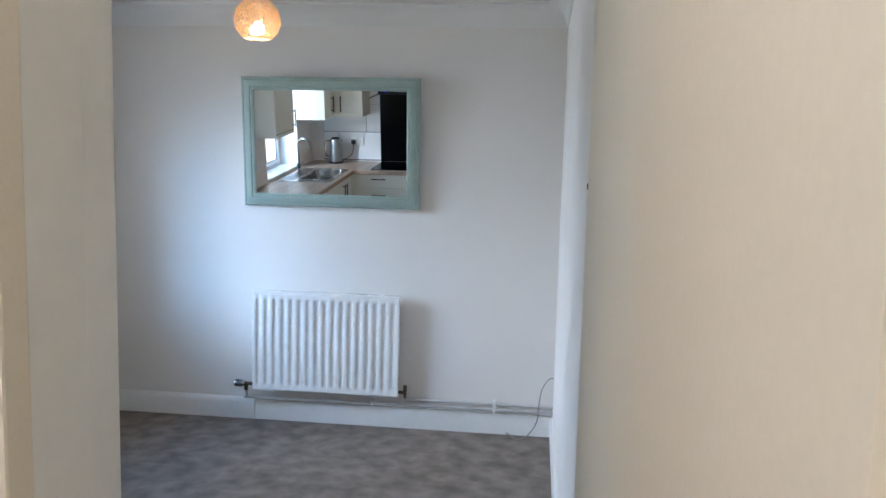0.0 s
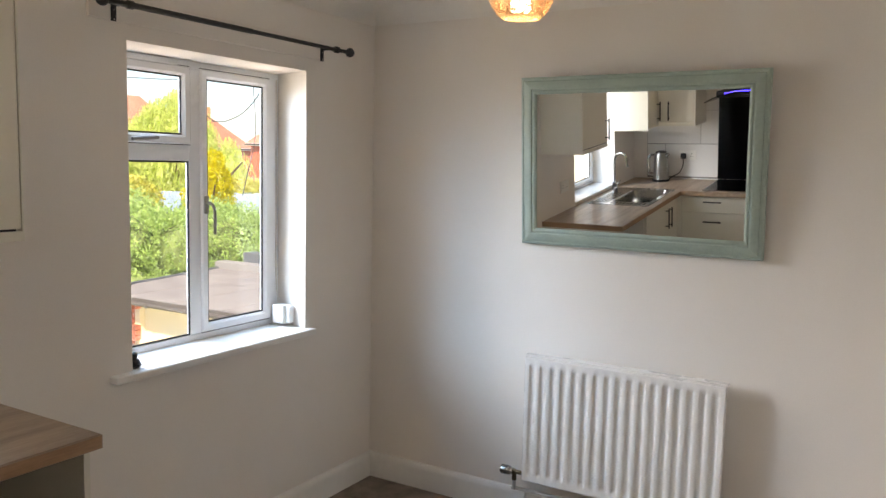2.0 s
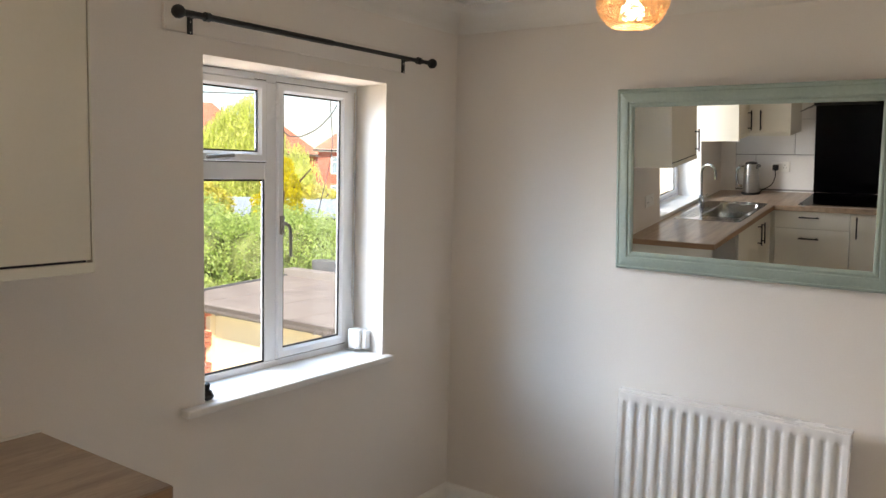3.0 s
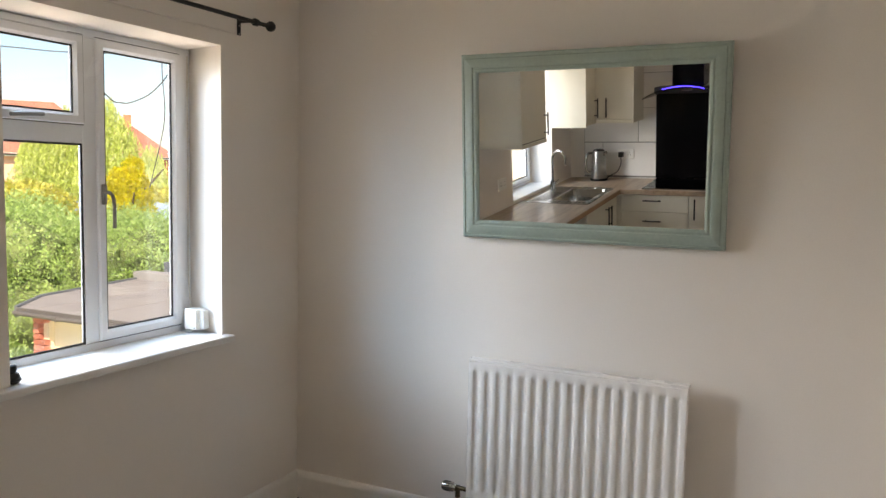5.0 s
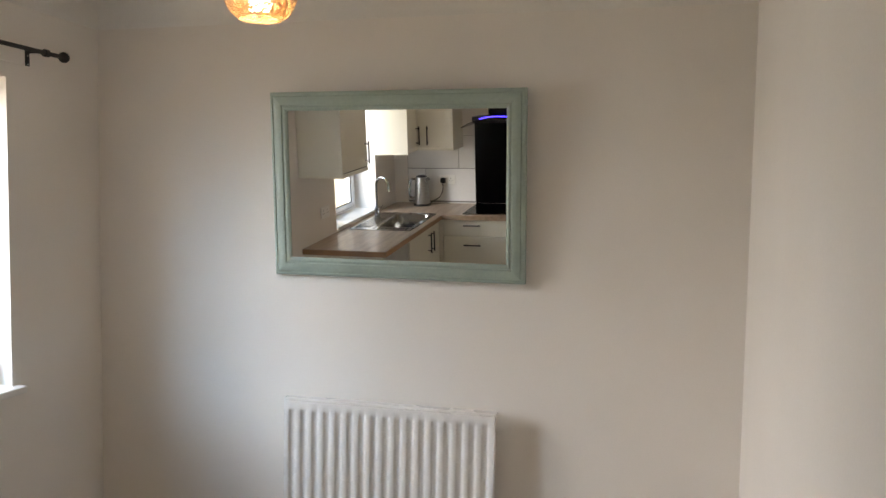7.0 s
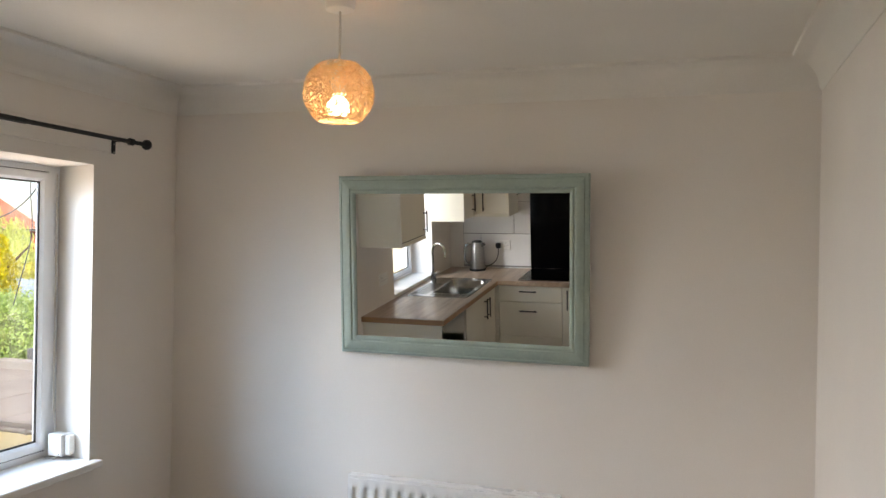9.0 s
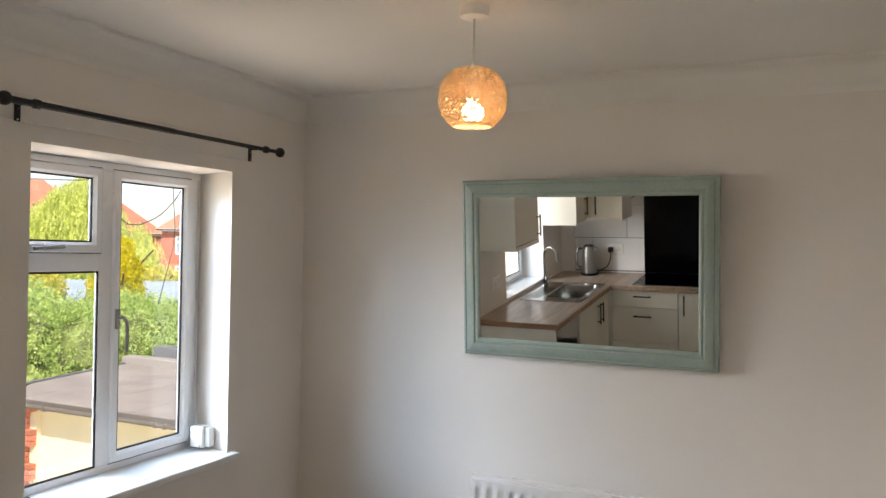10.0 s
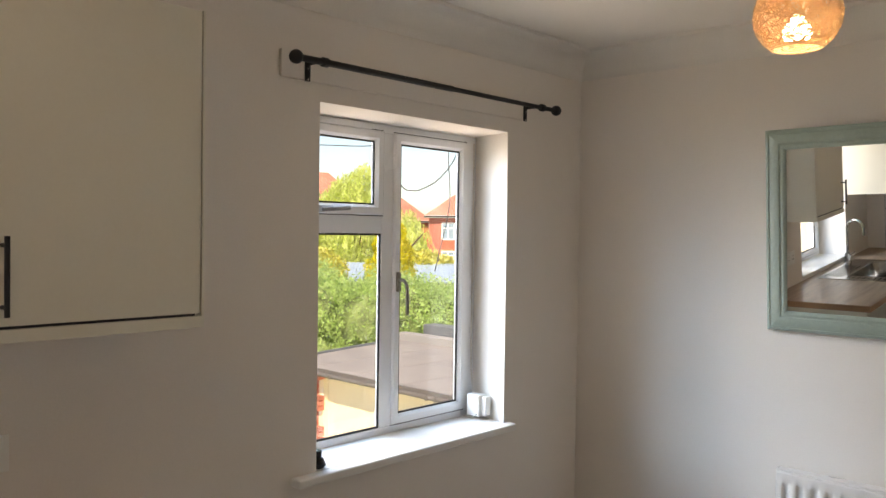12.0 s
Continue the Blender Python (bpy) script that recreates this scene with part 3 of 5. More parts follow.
    part("lockshield_cap", lathe(bmesh.new(), [(0.011, 0), (0.012, 0.03), (0.009, 0.034)], (x1 + 0.038, -0.072, 0.240), 16), M_BRASS, v, smooth=True)


radiator()

M_PIPE = material("pipe_paint", rgb("c9c7c3"), rough=0.35, vary=0.08, scale=9, grain=60, bump=0.05)
# heating pipes along the wall
pipes = thing("heating_pipes", "pair of white painted copper pipes clipped above the skirting", "pipes", (1.7, -0.03, 0.16))
bm = tube(bmesh.new(), smooth_points([(0.871, -0.072, 0.195), (0.872, -0.071, 0.165), (0.876, -0.066, 0.150), (0.90, -0.046, 0.143), (1.4, -0.034, 0.1415), (2.0, -0.033, 0.147), (W, -0.033, 0.150)], 6), 0.0085)
part("pipe", bm, M_PIPE, pipes, smooth=True)
bm = tube(bmesh.new(), smooth_points([(1.818, -0.072, 0.205), (1.820, -0.068, 0.188), (1.85, -0.040, 0.180), (2.2, -0.033, 0.180), (W, -0.033, 0.180)], 6), 0.0085)
part("pipe", bm, M_PIPE, pipes, smooth=True)
for x in (2.33, 1.62):
    part("pipe_clip", boxes((x - 0.008, x + 0.008, -0.044, -0.001, 0.128, 0.200 if x > 2 else 0.160), bevel=0.003), M_PLASTIC, pipes)

# aerial lead
bm = tube(bmesh.new(), smooth_points([(W - 0.002, -0.03, 0.352), (2.635, -0.04, 0.345), (2.60, -0.05, 0.29), (2.585, -0.05, 0.20), (2.575, -0.06, 0.10), (2.53, -0.08, 0.03), (2.49, -0.09, 0.008),
                                      (2.46, -0.11, 0.008), (2.425, -0.06, 0.014)], 8), 0.0032, 8)
aerial = thing("aerial_lead", "loose white aerial cable curling onto the carpet", "cable", (2.5, -0.1, 0))
part("lead", bm, M_LEADGREY, aerial, smooth=True)
part("connector", rod(bmesh.new(), (2.425, -0.06, 0.014), (2.405, -0.045, 0.022), 0.0055), M_CHROME, aerial, "small metal plug")

# curtain pole on its board
pole = thing("curtain_pole", "black metal curtain pole with ball finials over the window", "curtain pole", (0.1, -0.96, 2.12))
part("pole", rod(rod(bmesh.new(), (0.1, -1.60, 2.120), (0.1, -0.95, 2.120), 0.0105), (0.1, -0.97, 2.120), (0.1, -0.345, 2.120), 0.0085), M_BLACK, pole, smooth=True)
for y, s in ((-1.612, -1), (-0.330, 1)):
    ball = [(0.008, -0.026), (0.010, -0.024)] + [(0.021 * math.sin(t), -0.021 * math.cos(t)) for t in np.linspace(0.5, math.pi - 0.02, 10)]
    part("finial", lathe(bmesh.new(), [(r, h * s) for r, h in ball], (0.1, y, 2.120), 20, "y"), M_BLACK, pole, smooth=True)
for y in (-1.508, -0.425):
    b = part("bracket", tube(boxes((0.013, 0.018, y - 0.010, y + 0.010, 2.074, 2.136), bevel=0.002),
                             smooth_points([(0.016, y, 2.127), (0.06, y, 2.126), (0.098, y, 2.122)], 5), 0.006, 8), M_BLACK, pole, smooth=True)
    part("cradle", lathe(bmesh.new(), [(0.011, -0.009), (0.0145, -0.009), (0.0145, 0.009), (0.011, 0.009)], (0.1, y, 2.120), 16, "y"), M_BLACK, b, smooth=True)
    for z in (2.080, 2.112):
        part("screw", lathe(bmesh.new(), [(0.0035, 0), (0.003, 0.0015), (0.001, 0.002)], (0.018, y, z), 8, "x"), M_CHROME, b)
solid("pole_board", boxes((0.0, 0.012, -1.60, -0.41, 2.078, 2.160), bevel=0.003), M_WALL, "white painted batten under the curtain pole", "batten", "structure")

# pendant lamp
lamp = thing("pendant_lamp", "woven straw ball pendant lamp, lit, under the ceiling", "pendant lamp", (LAMP[0], LAMP[1], H))
LX, LY = LAMP
part("ceiling_rose", lathe(bmesh.new(), [(0.043, 0.0), (0.043, -0.010), (0.040, -0.027), (0.034, -0.030), (0.006, -0.032)], (LX, LY, H), 32), M_PLASTIC, lamp, "white plastic ceiling rose", smooth=True)
part("cord", tube(bmesh.new(), [(LX, LY, H - 0.03), (LX + 0.001, LY, 2.32), (LX, LY, 2.23)], 0.0035, 8), M_CABLE, lamp, "white flex", smooth=True)
part("lamp_holder", lathe(bmesh.new(), [(0.006, 2.236), (0.015, 2.230), (0.017, 2.20), (0.021, 2.195), (0.021, 2.145), (0.015, 2.14)], (LX, LY, 0), 20), M_PLASTIC, lamp, "white lamp holder", smooth=True)
part("bulb", lathe(bmesh.new(), [(0.012, 2.142), (0.018, 2.132), (0.028, 2.122), (0.0315, 2.112), (0.0315, 2.100), (0.028, 2.091), (0.016, 2.085), (0.004, 2.082)], (LX, LY, 0), 20), M_BULB, lamp, "glowing frosted bulb", smooth=True)


def straw_shade(parent):
    cx, cy, cz, rx, rz = LX, LY, 2.147, 0.098, 0.095
    zlow, zhigh = 2.069, 2.229
    rng = random.Random(5)
    verts, faces = [], []

    def strand(pts, w):
        start = len(verts)
        for i, p in enumerate(pts):
            d = (pts[min(i + 1, len(pts) - 1)] - pts[max(i - 1, 0)]).normalized()
            nrm = Vector(((p.x - cx) / rx, (p.y - cy) / rx, (p.z - cz) / rz)).normalized()
            s = d.cross(nrm).normalized() * w
            o = nrm * w * 0.8
            verts.extend([p - s - o, p + s - o, p + s + o, p - s + o])
        for i in range(len(pts) - 1):
            a = start + 4 * i
            for k in range(4):
                faces.append((a + k, a + (k + 1) % 4, a + 4 + (k + 1) % 4, a + 4 + k))
    for k in range(980):
        # short straws laid every way over the ball
        n = Vector((rng.gauss(0, 1), rng.gauss(0, 1), rng.gauss(0, 1))).normalized()
        e1 = n.orthogonal().normalized()
        e1 = Matrix.Rotation(rng.uniform(0, 2 * math.pi), 3, n) @ e1
        half, bend = rng.uniform(0.25, 0.6), rng.uniform(-0.12, 0.12)
        lift = rng.uniform(-0.002, 0.002)
        run = []
        for t in np.linspace(-half, half, 9):
            v = (n * math.cos(t) + e1 * math.sin(t) + n.cross(e1) * bend * math.cos(2 * t)).normalized()
            p = Vector((cx + v.x * (rx + lift), cy + v.y * (rx + lift), cz + v.z * (rz + lift)))
            if zlow < p.z < zhigh:
                run.append(p)
        if len(run) > 2:
            strand(run, rng.uniform(0.0007, 0.0011))
    for z in (zlow, zlow + 0.003, zhigh):
        r = rx * math.sqrt(max(0.02, 1 - ((z - cz) / rz) ** 2))
        strand([Vector((cx + r * math.cos(t), cy + r * math.sin(t), z)) for t in np.linspace(0, 2 * math.pi, 41)], 0.0018)
    me = bpy.data.meshes.new("shade")
    me.from_pydata(verts, [], faces)
    me.materials.append(M_STRAW)
    ob = new("shade", me)
    ob.parent = parent
    ob.matrix_parent_inverse = parent.matrix_basis.inverted()
    tagged(ob, "open woven straw shade glowing warm")


straw_shade(lamp)

# small things at the window
sw = thing("cable_outlet", "white surface-mounted cable outlet box in the window reveal", "cable outlet", (-0.1, -0.53, 0.92))
part("box", boxes((-0.162, -0.097, -0.552, -0.503, 0.876, 0.962), bevel=0.003), M_PLASTIC, sw)
part("cover", boxes((-0.160, -0.099, -0.556, -0.552, 0.878, 0.960), bevel=0.0015), M_PLASTIC, sw)
part("cover", boxes((-0.095, -0.073, -0.540, -0.508, 0.882, 0.958), bevel=0.003), M_PLASTIC, sw)
for z in (0.885, 0.952):
    part("screw", lathe(bmesh.new(), [(0.0035, 0), (0.003, -0.0012), (0.001, -0.0016)], (-0.108, -0.556, z), 8, "y"), M_CHROME, sw)
part("cable", tube(bmesh.new(), smooth_points([(-0.150, -0.530, 0.966), (-0.186, -0.505, 1.1), (-0.190, -0.500, 1.5), (-0.190, -0.500, 1.99)], 5), 0.003, 8), M_CABLE, sw, "thin white cable", smooth=True)
part("cable", tube(bmesh.new(), smooth_points([(-0.13, -0.545, 0.877), (-0.135, -0.550, 0.868), (-0.18, -0.555, 0.867)], 4), 0.003, 8), M_CABLE, sw, smooth=True)
knob = thing("black_knob", "small black ribbed knob lying on the window board", "knob", (-0.02, -1.425, 0.865))
part("body", lathe(bmesh.new(), [(0.013, 0.0), (0.020, 0.004), (0.022, 0.02), (0.018, 0.032), (0.010, 0.036), (0.012, 0.044), (0.012, 0.056), (0.006, 0.060)], (-0.022, -1.423, 0.8635), 16), M_BLKPLASTIC, knob, smooth=True)
part("ring", lathe(bmesh.new(), [(0.022, 0.008), (0.025, 0.010), (0.025, 0.016), (0.022, 0.018)], (-0.022, -1.423, 0.8635), 16), M_BLKPLASTIC, knob, smooth=True)


# ---------------- kitchen end ----------------
WT, FRONT = 0.91, BACK + 0.605                         # worktop height, front edge of the run on the end wall


def bar_handle(parent, a, b, out):
    """A black bar handle between two points, standing off the door by out."""
    a, b, out = Vector(a), Vector(b), Vector(out)
    d = (b - a).normalized()
    bm = rod(bmesh.new(), a + out, b + out, 0.0055, seg=10)
    for p in (a + d * 0.018, b - d * 0.018):
        rod(bm, p, p + out, 0.0045, seg=8)
    part("handle", bm, M_BLACK, parent, "matt black bar handle", smooth=True)


# worktop
M_OAKEDGE = material("oak_edging", rgb("a98565"), rough=0.5, vary=0.12, scale=3.0, grain=26, stretch=(1, 1, 9), bump=0.04, colour2=rgb("937255"))


def worktop():
    """L-shaped laminate top with the bowl cut out."""
    xs, ys = [0.002, 0.20, 0.525, 0.605, 1.555], [BACK + 0.002, FRONT, -3.39, -2.825, -2.008]
    ys = sorted(ys)
    bm = bmesh.new()

    def filled(i, j):
        if not (0 <= i < 4 and 0 <= j < 4):
            return False
        x, y = (xs[i] + xs[i + 1]) / 2, (ys[j] + ys[j + 1]) / 2
        return (x < 0.605 or y < FRONT) and not (0.20 < x < 0.525 and -3.39 < y < -2.825)
    for i in range(4):
        for j in range(4):
            if not filled(i, j):
                continue
            a, b, c, d = xs[i], xs[i + 1], ys[j], ys[j + 1]
            for z in (WT - 0.038, WT):
                bm.faces.new([bm.verts.new(p) for p in ((a, c, z), (b, c, z), (b, d, z), (a, d, z))])
            for ok, (p, q) in ((filled(i - 1, j), ((a, c), (a, d))), (filled(i + 1, j), ((b, c), (b, d))), (filled(i, j - 1), ((a, c), (b, c))), (filled(i, j + 1), ((a, d), (b, d)))):
                if not ok:
                    bm.faces.new([bm.verts.new(v) for v in ((*p, WT - 0.038), (*q, WT - 0.038), (*q, WT), (*p, WT))])
    bmesh.ops.remove_doubles(bm, verts=bm.verts, dist=1e-5)
    bmesh.ops.recalc_face_normals(bm, faces=bm.faces)
    rim = [e for e in bm.edges if len(e.link_faces) == 2 and e.calc_face_angle(0) > 1 and all(v.co.z > WT - 0.001 for v in e.verts)]
    bmesh.ops.bevel(bm, geom=rim, offset=0.003, segments=2, affect="EDGES")
    t = thing("worktop", "light oak laminate kitchen worktop round the corner", "worktop", (0.3, -3.0, WT))
    part("surface", bm, M_OAK, t)
    part("edging", boxes((0.6052, 0.6062, FRONT, -2.012, WT - 0.036, WT - 0.004), (0.004, 0.603, -2.0078, -2.0068, WT - 0.036, WT - 0.004)), M_OAKEDGE, t, "oak edging strip")


worktop()
gap_strip = boxes((0.002, 0.008, -3.99, -2.01, WT, WT + 0.006), (0.008, 0.75, BACK + 0.002, BACK + 0.010, WT, WT + 0.006))
solid("worktop_seal", gap_strip, M_PLASTIC, "white sealant along the worktop", "sealant", "structure")

# end panel and the open appliance space
solid("end_panel", boxes((0.004, 0.580, -2.046, -2.028, 0.0, WT - 0.038), bevel=0.001), M_CAB, "ivory end panel under the worktop", "panel")


def base_door(axis, plane, a0, a1, z0, z1):
    bm = bmesh.new()
    if axis == "x":
        block(bm, plane - 0.018, plane, a0 + 0.0015, a1 - 0.0015, z0 + 0.0015, z1 - 0.0015, bevel=0.0015)
    else:
        block(bm, a0 + 0.0015, a1 - 0.0015, plane - 0.018, plane, z0 + 0.0015, z1 - 0.0015, bevel=0.0015)
    return bm


sink_unit = thing("sink_base_unit", "ivory sink base cabinet with two doors under the oak worktop", "kitchen cabinet", (0.3, -3.0, 0))
part("body", boxes((0.02, 0.560, FRONT - 0.02, -2.585, 0.15, WT - 0.24), (0.02, 0.560, -2.603, -2.585, 0.15, WT - 0.038), (0.540, 0.560, FRONT - 0.02, -2.603, 0.15, WT - 0.039)), M_CARCASS, sink_unit)
part("plinth", boxes((0.50, 0.518, FRONT - 0.05, -2.585, 0.0, 0.15)), M_CAB, sink_unit)
for a0, a1, h in ((-3.375 + 0.28, -2.587, -3.060), (-3.375 - 0.01, -3.375 + 0.28, -3.140)):
    d = part("door", base_door("x", 0.582, a0, a1, 0.155, WT - 0.042), M_CAB, sink_unit)
    bar_handle(d, (0.582, h, 0.665), (0.582, h, 0.825), (0.028, 0, 0))

drawers = thing("drawer_base_unit", "ivory three-drawer base cabinet", "kitchen cabinet", (0.87, -3.7, 0))
YF = FRONT + 0.022 - 0.045
part("body", boxes((0.605, 1.135, BACK + 0.02, YF - 0.020, 0.15, WT - 0.038)), M_CARCASS, drawers)
part("plinth", boxes((0.605, 1.135, YF - 0.10, YF - 0.08, 0.0, 0.15)), M_CAB, drawers)
part("corner_post", boxes((0.563, 0.604, YF - 0.06, YF - 0.002, 0.15, WT - 0.039)), M_CAB, drawers)
for z0, z1, hz in ((0.732, WT - 0.042, 0.825), (0.440, 0.732, 0.660), (0.155, 0.440, 0.365)):
    d = part("drawer_front", base_door("y", YF, 0.606, 1.138, z0, z1), M_CAB, drawers)
    bar_handle(d, (0.788, YF, hz), (0.930, YF, hz), (0, 0.028, 0))
hobunit = thing("hob_base_unit", "ivory base cabinet with one door beside the drawers", "kitchen cabinet", (1.34, -3.7, 0))
part("body", boxes((1.142, 1.55, BACK + 0.02, YF - 0.020, 0.15, WT - 0.038)), M_CARCASS, hobunit)
part("plinth", boxes((1.142, 1.55, YF - 0.10, YF - 0.08, 0.0, 0.15)), M_CAB, hobunit)
d = part("door", base_door("y", YF, 1.140, 1.548, 0.155, WT - 0.042), M_CAB, hobunit)
bar_handle(d, (1.187, YF, 0.685), (1.187, YF, 0.848), (0, 0.028, 0))

# wall cabinets
c1 = thing("wall_cabinet", "ivory single-door wall cabinet between the two windows", "wall cabinet", (0.16, -2.26, 1.4))
part("body", boxes((0.002, 0.295, -2.494, -2.044, 1.436, 2.122), bevel=0.001), M_CARCASS, c1)
part("end_panel", boxes((0.002, 0.297, -2.044, -2.026, 1.393, 2.122), (0.297, 0.321, -2.0315, -2.026, 1.393, 2.122), bevel=0.001), M_CAB, c1)
d = part("door", boxes((0.301, 0.320, -2.494, -2.0345, 1.425, 2.120), bevel=0.0015), M_CAB, c1)
bar_handle(d, (0.320, -2.455, 1.445), (0.320, -2.455, 1.601), (0.028, 0, 0))
# black strip set into the gap to stand for its shade
part("shade_strip", boxes((0.285, 0.314, -2.492, -2.0445, 1.4185, 1.4265)), M_BLKPLASTIC, c1, "black strip for the shade in the gap over the pelmet")
part("light_pelmet", boxes((0.283, 0.322, -2.494, -2.0255, 1.392, 1.4185), bevel=0.0015), M_CAB, c1)

c2 = thing("corner_wall_cabinet", "ivory corner wall cabinet with two doors above the worktop", "wall cabinet", (0.3, -3.7, 1.4))
ZB, ZT, FY = 1.417, 2.122, BACK + 0.355
part("body", boxes((0.002, 0.314, BACK + 0.012, -3.395, ZB + 0.03, ZT), (0.314, 0.628, BACK + 0.012, FY - 0.02, ZB + 0.03, ZT), bevel=0.001), M_CARCASS, c2)
part("end_panel", boxes((0.002, 0.336, -3.3945, -3.377, ZB - 0.012, ZT), bevel=0.001), M_CAB, c2)
d = part("door", boxes((0.316, 0.335, FY + 0.001, -3.397, ZB + 0.03, ZT), bevel=0.0015), M_CAB, c2)
bar_handle(d, (0.335, FY + 0.035, 1.465), (0.335, FY + 0.035, 1.622), (0.028, 0, 0))
d = part("door", boxes((0.338, 0.632, FY - 0.019, FY, ZB + 0.03, ZT), bevel=0.0015), M_CAB, c2)
bar_handle(d, (0.430, FY, 1.465), (0.430, FY, 1.622), (0, 0.028, 0))
part("end_panel", boxes((0.633, 0.650, BACK + 0.012, FY + 0.001, ZB, ZT), bevel=0.001), M_CAB, c2)
part("light_pelmet", boxes((0.338, 0.632, FY - 0.030, FY, ZB, ZB + 0.028), (0.300, 0.335, FY - 0.03, -3.397, ZB, ZB + 0.028), bevel=0.0015), M_CAB, c2)

# sink and tap
sink = thing("sink", "stainless steel inset sink with drainer in the worktop", "sink", (0.3, -3.1, WT))
sx0, sx1, sy0, sy1 = 0.062, 0.552, -3.445, -2.700
bx0, bx1, by0, by1 = 0.215, 0.512, -3.385, -2.835


def ring_loft(bm, loops, close=True):
    rows = [[bm.verts.new(p) for p in l] for l in loops]
    for u, v in zip(rows, rows[1:]):
        for k in range(len(u)):
            bm.faces.new((u[k], u[(k + 1) % len(u)], v[(k + 1) % len(u)], v[k]))
    if close:
        bm.faces.new(rows[-1])
    return bm


def round_rect(x0, x1, y0, y1, r, z, n=6):
    out = []
    for cx, cy, t0 in ((x1 - r, y1 - r, 0), (x0 + r, y1 - r, 90), (x0 + r, y0 + r, 180), (x1 - r, y0 + r, 270)):
        for k in range(n + 1):
            t = radians(t0 + 90 * k / n)
            out.append((cx + r * math.cos(t), cy + r * math.sin(t), z))
    return out


part("rim", ring_loft(bmesh.new(), [round_rect(sx0, sx1, sy0, sy1, 0.025, WT + 0.0005), round_rect(sx0 + 0.003, sx1 - 0.003, sy0 + 0.003, sy1 - 0.003, 0.024, WT + 0.004),
     round_rect(sx0 + 0.012, sx1 - 0.012, sy0 + 0.012, sy1 - 0.012, 0.020, WT + 0.0035), round_rect(bx0, bx1, by0, by1, 0.045, WT + 0.0025)], False), M_STEEL, sink, smooth=True)
part("bowl", ring_loft(bmesh.new(), [round_rect(bx0, bx1, by0, by1, 0.045, WT + 0.0025), round_rect(bx0 + 0.006, bx1 - 0.006, by0 + 0.006, by1 - 0.006, 0.045, WT - 0.012),
     round_rect(bx0 + 0.014, bx1 - 0.014, by0 + 0.014, by1 - 0.014, 0.05, WT - 0.13), round_rect(bx0 + 0.045, bx1 - 0.045, by0 + 0.045, by1 - 0.045, 0.05, WT - 0.152)]), M_STEEL, sink, smooth=True)
part("waste", lathe(bmesh.new(), [(0.038, 0), (0.036, 0.003), (0.026, 0.001), (0.005, -0.001)], ((bx0 + bx1) / 2, -3.11, WT - 0.151), 20), M_CHROME, sink, smooth=True)
gr = bmesh.new()
for k in range(5):
    x = 0.085 + k * 0.024
    block(gr, x, x + 0.010, -3.20, -2.80, WT + 0.003, WT + 0.0065, bevel=0.002)
part("drainer_ribs", gr, M_STEEL, sink)
gr = bmesh.new()
for k in range(9):
    x = 0.235 + k * 0.032
    block(gr, x, x + 0.012, -2.815, -2.765, WT + 0.003, WT + 0.0065, bevel=0.002)
part("drainer_ribs", gr, M_STEEL, sink)
tap = thing("kitchen_tap", "chrome swan-neck mixer tap behind the sink", "tap", (0.115, -3.30, WT))
TX, TY = 0.066, -3.320
part("base", lathe(bmesh.new(), [(0.027, 0), (0.026, 0.008), (0.021, 0.012), (0.020, 0.060), (0.014, 0.068)], (TX, TY, WT + 0.004), 20), M_TAP, tap, smooth=True)
neck = [(TX, TY, WT + 0.06), (TX, TY, WT + 0.18), (TX, TY, WT + 0.250)]
neck += [(TX + 0.062 * (1 - math.cos(t)), TY + 0.02 * (1 - math.cos(t)), WT + 0.252 + 0.068 * math.sin(t)) for t in np.linspace(0.4, math.pi + 0.2, 9)]
neck += [(TX + 0.128, TY + 0.04, WT + 0.208)]
part("spout", tube(bmesh.new(), smooth_points(neck, 4), 0.0092, 12), M_TAP, tap, smooth=True)
for s in (-1, 1):
    lv = rod(bmesh.new(), (TX, TY + s * 0.018, WT + 0.040), (TX + 0.004, TY + s * 0.046, WT + 0.046), 0.011)
    rod(lv, (TX + 0.004, TY + s * 0.044, WT + 0.046), (TX + 0.020, TY + s * 0.085, WT + 0.068), 0.005, 0.004)
    part("lever", lv, M_TAP, tap, smooth=True)

# tiles on the end wall, with recessed joints
tiles = thing("tiled_splashback", "white glossy wall tiles with grey joints", "wall tiles", (0.6, BACK, 1.4), kind="structure")
part("grout_bed", boxes((0.128, 1.555, BACK, BACK + 0.004, WT + 0.006, 2.12)), M_GROUT, tiles)
tile_meshes = {}


def tile(x0, x1, z0, z1):
    key = (round(x1 - x0, 3), round(z1 - z0, 3))
    if key not in tile_meshes:
        bm = bmesh.new()
        block(bm, 0, key[0], 0.0, 0.006, 0, key[1], bevel=0.0012, seg=1)
        tile_meshes[key] = mesh_of("tile", bm, M_TILE)
    ob = new("tile", tile_meshes[key])
    ob.location = (x0, BACK + 0.0035, z0)
    ob.parent = tiles
    ob.matrix_parent_inverse = tiles.matrix_basis.inverted()


for row, (z0, shift) in enumerate(((0.930, 0.296), (1.223, 0.606), (1.512, 0.296), (1.803, 0.606))):
    cuts = sorted({0.130, *(shift + 0.605 * k for k in range(-1, 4) if 0.14 < shift + 0.605 * k < 1.54), 1.553})
    for a, b in zip(cuts, cuts[1:]):
        tile(a + 0.002, b - 0.002, z0 + 0.002, min(z0 + 0.291, 2.12) - 0.002)

